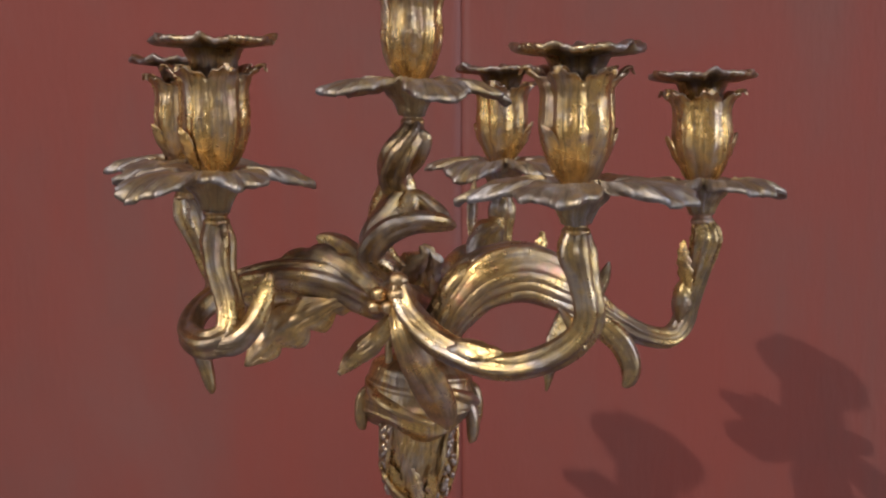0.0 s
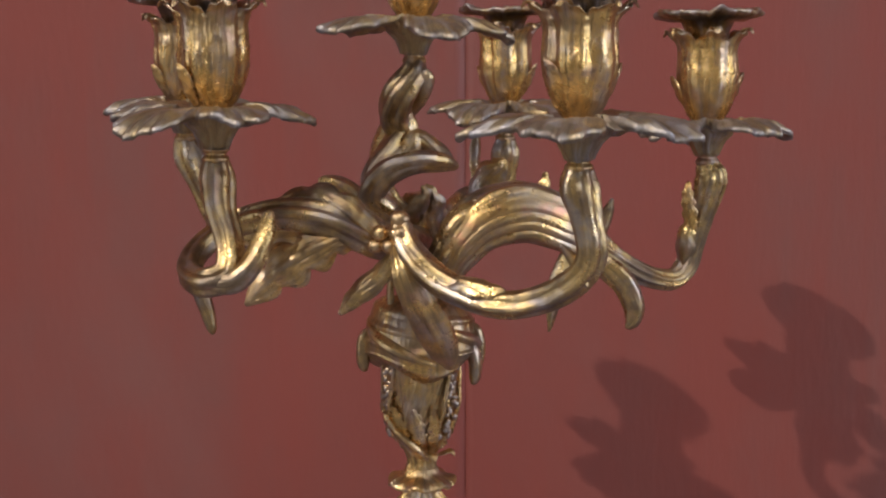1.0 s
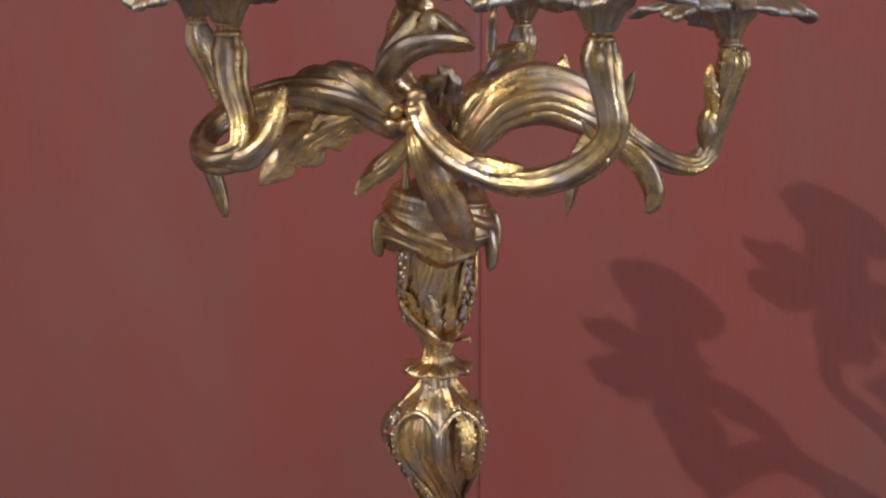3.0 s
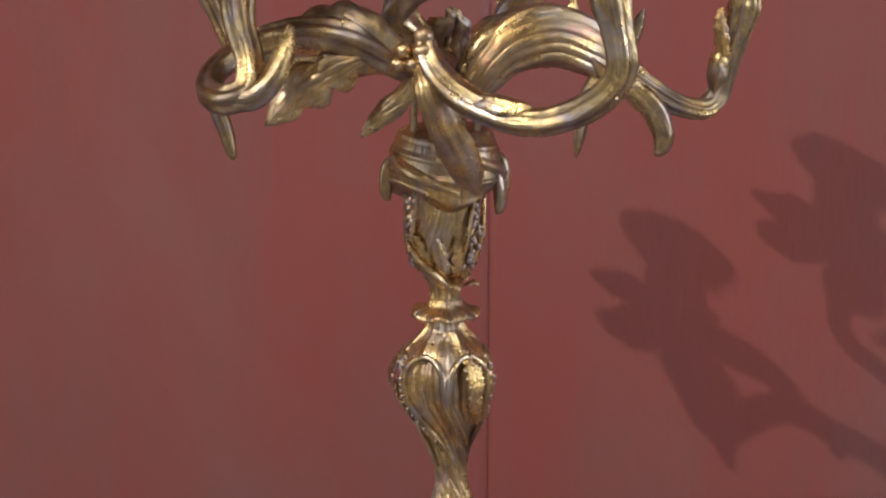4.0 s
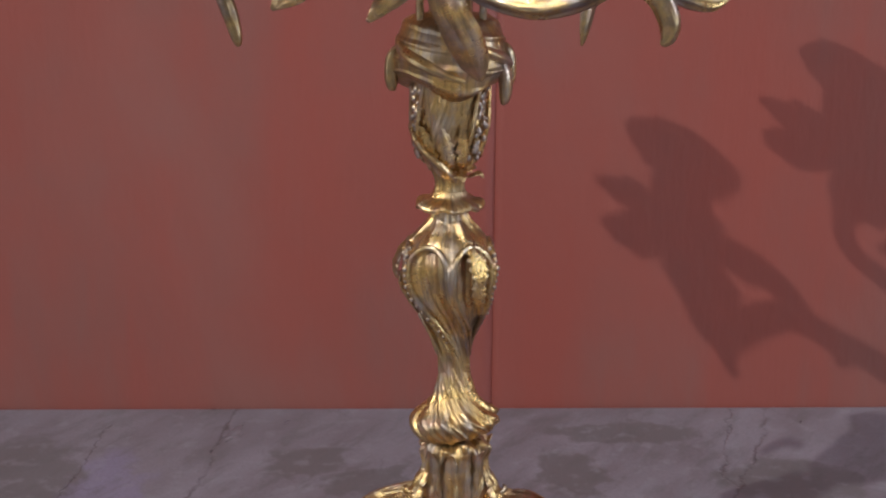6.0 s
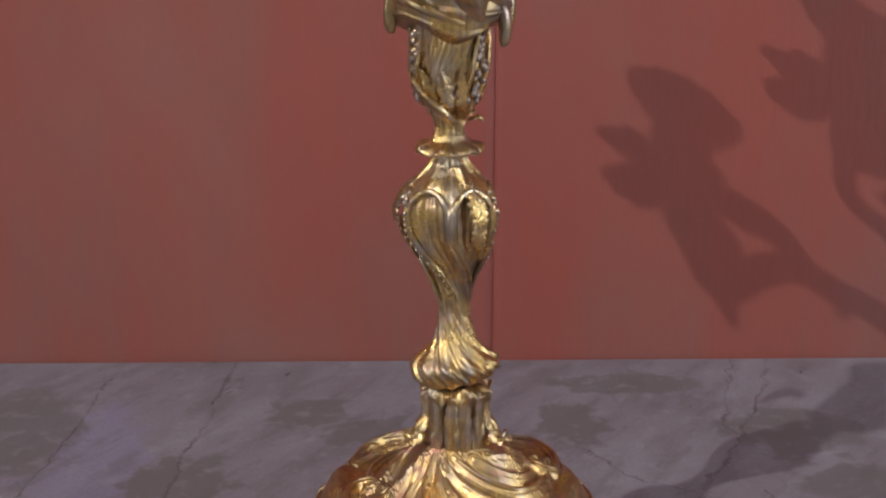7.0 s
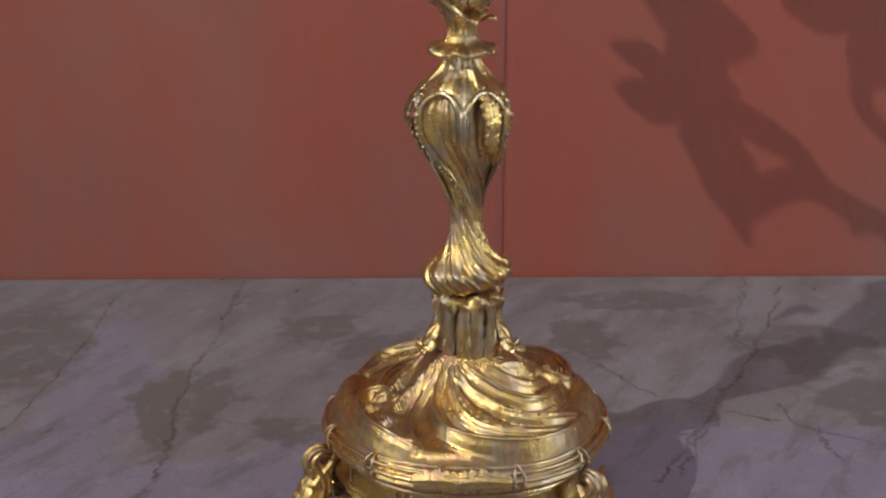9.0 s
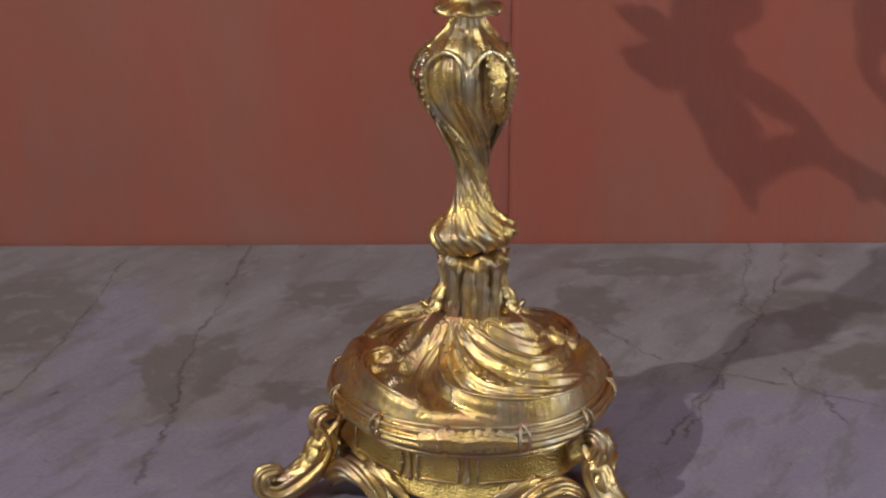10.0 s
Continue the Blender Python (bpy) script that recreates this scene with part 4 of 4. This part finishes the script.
PANS = [worked("drip_pan", pan_piece(k), 0.0009) for k in range(3)]
SOCKETS, SOCKET_LEAVES = [], []
for k in range(3):
    body, extra = socket_piece(k)
    SOCKETS.append(worked("candle_socket", body))
    SOCKET_LEAVES.append([worked("socket_leaf", one) for one in extra])
BOBECHES = [worked("bobeche", bobeche_piece(k), 0.0005) for k in range(3)]


def fitting(arm, x, y, z, k, turn, lean=(0, 0), raised=0.0):
    """Pan, socket and bobeche on an arm whose neck ends at x, y, z."""
    for name, mesh, up, mat in (("drip_pan", PANS[k % 3], 0.0, GOLD_PAN), ("candle_socket", SOCKETS[k % 3], 0.0165, GOLD_SOCKET), ("bobeche", BOBECHES[k % 3], 0.0700, GOLD_ARMS)):
        ob = part(name, mesh, mat, arm)
        ob.matrix_basis = pose(x, y, z, lean[0], lean[1], turn) @ pose(0, 0, up + (raised if name == "bobeche" else 0), 0, 0, 37 * k)
    for mesh in SOCKET_LEAVES[k % 3]:
        part("socket_leaf", mesh, GOLD_SOCKET, arm).matrix_basis = pose(x, y, z, lean[0], lean[1], turn) @ pose(0, 0, 0.0165, 0, 0, 37 * k)


# ---- arms ----
def arm_of(points, label, ridges=5, depth=0.34, twist=1.0):
    return made("candle_arm", sweep(points, ridges, depth, twist, 110, 34), GOLD_ARMS, stand, label)


def stem_ring(arm, x, y, z):
    made("neck_ring", lathe([(z - 0.004, 0.0045), (z - 0.0025, 0.0064), (z - 0.001, 0.0064), (z + 0.001, 0.0052), (z + 0.003, 0.0070)], lambda th, u, r, zz: (r, zz), 16, 40), GOLD_SOCKET, arm).location = (x, y, 0)


# front arm, swinging low to the right
near = arm_of([(-0.0165, -0.084, 0.4445, 0.0045), (-0.0150, -0.088, 0.434, 0.0060), (-0.0085, -0.095, 0.424, 0.0068), (0.0055, -0.110, 0.4142, 0.0066), (0.0286, -0.125, 0.4078, 0.0062), (0.0488, -0.135, 0.4125, 0.0064),
               (0.0630, -0.145, 0.4235, 0.0066), (0.0680, -0.150, 0.4355, 0.0066), (0.0655, -0.150, 0.4505, 0.0068), (0.0622, -0.149, 0.4640, 0.0085), (0.0620, -0.149, 0.4715, 0.0066), (0.0620, -0.149, 0.4760, 0.0045)], "sinuous gilt arm sweeping out from the hub")
stem_ring(near, 0.062, -0.149, 0.4755)
fitting(near, 0.0620, -0.149, 0.4765, 0, 20)
made("arm_leaf", leaf([(0.002, -0.110, 0.418, 0.003), (0.012, -0.119, 0.4185, 0.006), (0.023, -0.126, 0.4165, 0.006), (0.031, -0.131, 0.4155, 0.001)], 3, 0.2, 0.5, 0.0018, (0, -0.8, 1), 36, 15, 0.03), GOLD_ARMS, near)
made("arm_leaf", leaf([(0.0690, -0.148, 0.431, 0.0015), (0.0725, -0.147, 0.440, 0.0036), (0.0770, -0.146, 0.452, 0.0040), (0.0780, -0.146, 0.4595, 0.001)], 3, 0.2, 0.6, 0.0016, (0.8, -1, 0), 30, 13, 0.06), GOLD_ARMS, near)
made("arm_leaf", leaf([(0.066, -0.152, 0.420, 0.001), (0.061, -0.150, 0.430, 0.003), (0.0545, -0.148, 0.439, 0.001)], 2, 0.2, 0.5, 0.0014, (-0.3, -1, 0), 24, 11, 0.06), GOLD_ARMS, near)

# left front arm with a scrolled loop
left = arm_of([(-0.010, -0.030, 0.420, 0.0070), (-0.0295, -0.062, 0.4290, 0.0075), (-0.0500, -0.068, 0.4400, 0.0085), (-0.0760, -0.066, 0.4435, 0.0075), (-0.1000, -0.062, 0.4375, 0.0065), (-0.1160, -0.074, 0.4270, 0.0060), (-0.1185, -0.092, 0.4190, 0.0060),
               (-0.1090, -0.106, 0.4160, 0.0066), (-0.0985, -0.105, 0.4210, 0.0070), (-0.0985, -0.100, 0.4340, 0.0064), (-0.1030, -0.095, 0.4500, 0.0072), (-0.1045, -0.092, 0.4640, 0.0082), (-0.1047, -0.092, 0.4715, 0.0064), (-0.1047, -0.092, 0.4760, 0.0045)], "gilt arm with a scrolled loop below its socket")
stem_ring(left, -0.1047, -0.092, 0.4755)
fitting(left, -0.1047, -0.092, 0.4785, 1, 65, (0, 0), 0.003)
made("arm_leaf", sweep([(-0.1085, -0.108, 0.4165, 0.004), (-0.0960, -0.112, 0.4180, 0.0058), (-0.0870, -0.111, 0.4260, 0.0054), (-0.0810, -0.106, 0.4390, 0.0048), (-0.0785, -0.101, 0.4505, 0.002)], 3, 0.25, 0.6, 40, 20, 0.7), GOLD_ARMS, left)
made("arm_leaf", sweep([(-0.118, -0.050, 0.412, 0.003), (-0.1225, -0.034, 0.405, 0.0052), (-0.1190, -0.030, 0.392, 0.0052), (-0.1160, -0.030, 0.380, 0.0036), (-0.1155, -0.030, 0.3755, 0.001)], 4, 0.2, 0.4, 40, 18, 0.8), GOLD_ARMS, left)
made("arm_leaf", leaf([(-0.026, -0.070, 0.4290, 0.006), (-0.042, -0.071, 0.4440, 0.0100), (-0.058, -0.068, 0.4520, 0.0100), (-0.074, -0.064, 0.4500, 0.006), (-0.086, -0.062, 0.4430, 0.002)], 5, 0.3, 0.7, 0.0022, (-0.2, -1, 0.35), 50, 19, 0.12), GOLD_ARMS, left)
made("hanging_leaf", leaf([(-0.036, -0.068, 0.4345, 0.004), (-0.052, -0.074, 0.4310, 0.010), (-0.068, -0.077, 0.4235, 0.0135), (-0.082, -0.078, 0.4125, 0.0115), (-0.0935, -0.078, 0.4000, 0.002)], 4, 0.55, 0.45, 0.0026, (-0.15, -1, 0.30), 80, 23, 0.08), GOLD, left, "toothed gilt leaf hanging under the arm")

# right arm, its root sheathed in a broad fluted leaf
right = arm_of([(0.000, -0.035, 0.402, 0.0080), (0.010, -0.044, 0.4180, 0.0110), (0.026, -0.040, 0.4350, 0.0145), (0.050, -0.032, 0.4400, 0.0150), (0.073, -0.026, 0.4310, 0.0125), (0.0965, -0.018, 0.4140, 0.0074), (0.1189, -0.004, 0.4010, 0.0058),
                (0.1370, 0.010, 0.3960, 0.0056), (0.1465, 0.016, 0.4020, 0.0060), (0.1505, 0.017, 0.4150, 0.0062), (0.1560, 0.017, 0.4340, 0.0066), (0.1600, 0.017, 0.4510, 0.0086), (0.1585, 0.017, 0.4590, 0.0066), (0.1577, 0.017, 0.4640, 0.0045)], "long gilt arm sheathed in a broad fluted leaf", 9, 0.30, 0.5)
stem_ring(right, 0.1577, 0.017, 0.4635)
fitting(right, 0.1577, 0.017, 0.4645, 2, 100, (0, 3))
made("arm_leaf", leaf([(0.1440, 0.012, 0.402, 0.002), (0.1440, 0.009, 0.414, 0.0058), (0.1455, 0.010, 0.424, 0.0055), (0.1480, 0.012, 0.4305, 0.001)], 2, 0.15, 0.7, 0.0018, (-0.4, -1, 0.1), 30, 13, 0.05), GOLD_ARMS, right)
made("arm_leaf", leaf([(0.1480, 0.010, 0.424, 0.003), (0.1465, 0.009, 0.435, 0.0045), (0.1455, 0.010, 0.445, 0.0035), (0.1465, 0.012, 0.4515, 0.001)], 5, 0.35, 0.3, 0.0016, (-0.3, -1, 0.1), 40, 15, 0.06), GOLD_SOCKET, right)
made("hanging_leaf", sweep([(0.083, -0.030, 0.418, 0.003), (0.0935, -0.035, 0.4105, 0.006), (0.1030, -0.036, 0.4010, 0.0062), (0.1080, -0.036, 0.3900, 0.0056), (0.1075, -0.036, 0.3820, 0.0042), (0.1040, -0.036, 0.3775, 0.0012)], 5, 0.25, 0.5, 46, 22, 0.6), GOLD_ARMS, right)
made("hanging_leaf", sweep([(0.082, -0.030, 0.426, 0.0050), (0.0725, -0.038, 0.4150, 0.0064), (0.0650, -0.048, 0.4030, 0.0056), (0.0625, -0.052, 0.3900, 0.0036), (0.0610, -0.052, 0.3790, 0.0008)], 4, 0.3, 0.4, 46, 20, 0.6), GOLD_ARMS, right)
for k in range(5):
    dz, dy = 0.0075 - 0.0046 * k, -0.003 * math.sin(math.pi * (k + 0.5) / 5)
    made("leaf_flute", sweep([(0.004 + 0.002 * k, -0.050, 0.4100 + 0.3 * dz, 0.0030), (0.014 + 0.001 * k, -0.052 + dy, 0.4250 + 0.6 * dz, 0.0044), (0.029, -0.052 + dy, 0.4390 + dz, 0.0052), (0.050, -0.046 + dy, 0.4430 + dz, 0.0052), (0.071, -0.039 + dy, 0.4350 + dz, 0.0046), (0.083, -0.032, 0.4240 + 0.7 * dz, 0.0030), (0.088, -0.028, 0.4170 + 0.5 * dz, 0.001)], 3, 0.25, 0.3, 60, 18), GOLD_BASE if k % 2 else GOLD, right)
made("arm_leaf", sweep([(0.008, -0.048, 0.418, 0.004), (0.010, -0.050, 0.432, 0.006), (0.0175, -0.050, 0.4405, 0.0062), (0.027, -0.050, 0.4410, 0.0050), (0.0345, -0.050, 0.4370, 0.0015)], 3, 0.22, 0.5, 40, 20), GOLD_ARMS, right)

# the two arms behind
back = arm_of([(0.006, 0.010, 0.415, 0.0080), (0.022, 0.045, 0.434, 0.0090), (0.044, 0.085, 0.4330, 0.0075), (0.061, 0.120, 0.4180, 0.0062), (0.064, 0.143, 0.4120, 0.0060), (0.0585, 0.151, 0.4210, 0.0060), (0.0560, 0.150, 0.4380, 0.0060), (0.0553, 0.149, 0.4560, 0.0086), (0.0553, 0.149, 0.4640, 0.0066), (0.0553, 0.149, 0.4690, 0.0045)], "gilt arm reaching back towards the wall")
stem_ring(back, 0.0553, 0.149, 0.4685)
fitting(back, 0.0553, 0.149, 0.4695, 0, 150)
rear = arm_of([(-0.008, 0.010, 0.415, 0.0080), (-0.013, 0.050, 0.4196, 0.0085), (-0.022, 0.078, 0.4140, 0.0085), (-0.0400, 0.096, 0.4155, 0.0085), (-0.0690, 0.095, 0.4125, 0.0090), (-0.1020, 0.086, 0.4120, 0.0100), (-0.1215, 0.082, 0.4240, 0.0082), (-0.1325, 0.083, 0.4445, 0.0070), (-0.1395, 0.085, 0.4600, 0.0086), (-0.1422, 0.085, 0.4690, 0.0066), (-0.1422, 0.085, 0.4740, 0.0045)], "gilt arm reaching back beside the scrolled one")
made("arm_leaf", sweep([(-0.024, 0.099, 0.4130, 0.004), (-0.0361, 0.105, 0.4260, 0.0075), (-0.0480, 0.106, 0.4360, 0.0085), (-0.0580, 0.105, 0.4420, 0.006), (-0.0640, 0.104, 0.4450, 0.0015)], 4, 0.25, 0.5, 44, 20, 0.8), GOLD_ARMS, rear)
made("hanging_leaf", sweep([(-0.024, 0.066, 0.4230, 0.004), (-0.036, 0.060, 0.4250, 0.007), (-0.040, 0.058, 0.4200, 0.006), (-0.036, 0.058, 0.4140, 0.002)], 4, 0.25, 0.5, 30, 18, 0.8), GOLD_ARMS, rear)
made("hanging_leaf", sweep([(-0.096, 0.084, 0.4110, 0.005), (-0.100, 0.082, 0.4050, 0.0055), (-0.100, 0.080, 0.3990, 0.004), (-0.099, 0.079, 0.3960, 0.001)], 4, 0.25, 0.5, 30, 18, 0.8), GOLD_ARMS, rear)
stem_ring(rear, -0.1422, 0.085, 0.4735)
fitting(rear, -0.1422, 0.085, 0.4745, 1, 235)
made("arm_leaf", leaf([(-0.128, 0.052, 0.412, 0.003), (-0.126, 0.064, 0.424, 0.006), (-0.127, 0.074, 0.438, 0.006), (-0.131, 0.079, 0.449, 0.001)], 3, 0.2, 0.5, 0.002, (-0.5, -1, 0.2), 36, 15, 0.06), GOLD_ARMS, rear)
made("arm_leaf", leaf([(0.028, 0.040, 0.438, 0.004), (0.034, 0.040, 0.450, 0.009), (0.042, 0.040, 0.458, 0.008), (0.046, 0.041, 0.462, 0.002)], 3, 0.25, 0.5, 0.002, (-0.2, -1, 0.2), 36, 15, 0.1), GOLD_ARMS, back)
made("arm_leaf", leaf([(0.030, 0.060, 0.448, 0.002), (0.031, 0.062, 0.462, 0.004), (0.0315, 0.064, 0.474, 0.003), (0.032, 0.066, 0.482, 0.001)], 3, 0.2, 0.5, 0.002, (0.5, -1, 0.1), 30, 13, 0.06), GOLD_ARMS, back)
made("arm_leaf", leaf([(0.058, 0.010, 0.437, 0.003), (0.063, 0.010, 0.445, 0.005), (0.066, 0.012, 0.453, 0.003), (0.0655, 0.012, 0.457, 0.001)], 4, 0.4, 0.4, 0.0018, (0, -1, 0.3), 30, 13, 0.1), GOLD_ARMS, right)

# centre stem, two strands twisted round each other
centre = arm_of([(-0.008, -0.005, 0.425, 0.0090), (-0.0230, -0.012, 0.4400, 0.0090), (-0.0280, -0.010, 0.4560, 0.0080), (-0.0200, -0.002, 0.4690, 0.0076), (-0.0135, 0.006, 0.4790, 0.0080), (-0.0175, 0.003, 0.4900, 0.0090), (-0.0150, -0.004, 0.5010, 0.0086), (-0.0085, -0.004, 0.5110, 0.0070), (-0.0072, 0.0, 0.5160, 0.0062), (-0.0072, 0.0, 0.5210, 0.0045)], "upright twisted gilt centre stem", 5, 0.32, 2.0)
stem_ring(centre, -0.0072, 0.0, 0.5205)
fitting(centre, -0.0072, 0.0, 0.5215, 2, 10)
made("stem_strand", sweep([(-0.030, -0.002, 0.452, 0.002), (-0.0275, 0.008, 0.4660, 0.0048), (-0.0220, 0.012, 0.4800, 0.0052), (-0.0120, 0.008, 0.4900, 0.0050), (-0.0035, 0.000, 0.5010, 0.0050), (-0.0010, -0.004, 0.5110, 0.0048), (0.0005, -0.004, 0.5140, 0.002)], 3, 0.22, 1.2, 56, 18), GOLD_ARMS, centre)
made("stem_leaf", sweep([(-0.0185, -0.020, 0.4370, 0.006), (-0.0300, -0.024, 0.4480, 0.0082), (-0.0230, -0.026, 0.4600, 0.0080), (-0.0080, -0.022, 0.4655, 0.0066), (0.0070, -0.016, 0.4650, 0.0052), (0.0160, -0.010, 0.4620, 0.002)], 4, 0.25, 0.7, 56, 22, 0.75), GOLD_ARMS, centre)
made("stem_leaf", leaf([(-0.0160, -0.010, 0.4640, 0.003), (-0.0080, -0.008, 0.4740, 0.006), (-0.0045, -0.006, 0.4790, 0.005), (0.0080, -0.004, 0.4690, 0.006), (0.0150, -0.004, 0.4635, 0.001)], 2, 0.15, 0.6, 0.0018, (0.3, -1, 0.4), 40, 15, 0.08), GOLD_ARMS, centre)
made("stem_leaf", leaf([(-0.0150, -0.016, 0.430, 0.004), (-0.0080, -0.020, 0.440, 0.006), (-0.0020, -0.020, 0.4480, 0.004), (-0.0040, -0.018, 0.4530, 0.001)], 3, 0.35, 0.4, 0.0018, (0, -1, 0), 34, 13, 0.1), GOLD_ARMS, centre)
made("stem_leaf", leaf([(-0.002, -0.012, 0.430, 0.004), (0.004, -0.014, 0.440, 0.006), (0.002, -0.014, 0.4480, 0.004), (-0.002, -0.014, 0.4530, 0.001)], 3, 0.35, 0.4, 0.0018, (0, -1, 0), 34, 13, 0.1), GOLD_ARMS, centre)

# hub knot, berries and the hanging leaves in front
made("hub_knot", joined(ball((-0.0168, -0.0865, 0.4435), 0.0050, 0.9, 16), ball((-0.0168, -0.0880, 0.4365), 0.0058, 0.8, 16), ball((-0.0265, -0.0850, 0.4365), 0.0042, 1, 14), ball((-0.0285, -0.0830, 0.4300), 0.0046, 0.8, 14), ball((-0.0220, -0.0860, 0.4300), 0.0040, 1, 14)), GOLD_SOCKET, stand, "gilt knot of berries at the hub")
made("hub_branch", sweep([(-0.004, -0.010, 0.420, 0.009), (-0.012, -0.040, 0.427, 0.008), (-0.018, -0.068, 0.432, 0.0075), (-0.018, -0.084, 0.434, 0.006)], 4, 0.2, 0.8, 40, 22), GOLD_ARMS, stand)
made("hanging_leaf", leaf([(-0.0185, -0.088, 0.4330, 0.004), (-0.0150, -0.098, 0.4200, 0.0068), (-0.0085, -0.096, 0.4040, 0.0086), (0.0000, -0.086, 0.3860, 0.0096), (0.0060, -0.076, 0.3720, 0.0076), (0.0088, -0.071, 0.3640, 0.002)], 2, 0.08, 0.40, 0.0030, (-0.25, -1, 0.45), 60, 19, 0.06), GOLD, stand, "long hanging gilt leaf")
made("hanging_leaf", leaf([(-0.0205, -0.078, 0.4240, 0.003), (-0.0290, -0.074, 0.4130, 0.0062), (-0.0400, -0.071, 0.4030, 0.0060), (-0.0475, -0.070, 0.3935, 0.0015)], 3, 0.15, 0.5, 0.0022, (-0.5, -1, 0.3), 44, 17, 0.10), GOLD_ARMS, stand, "small hanging gilt leaf")
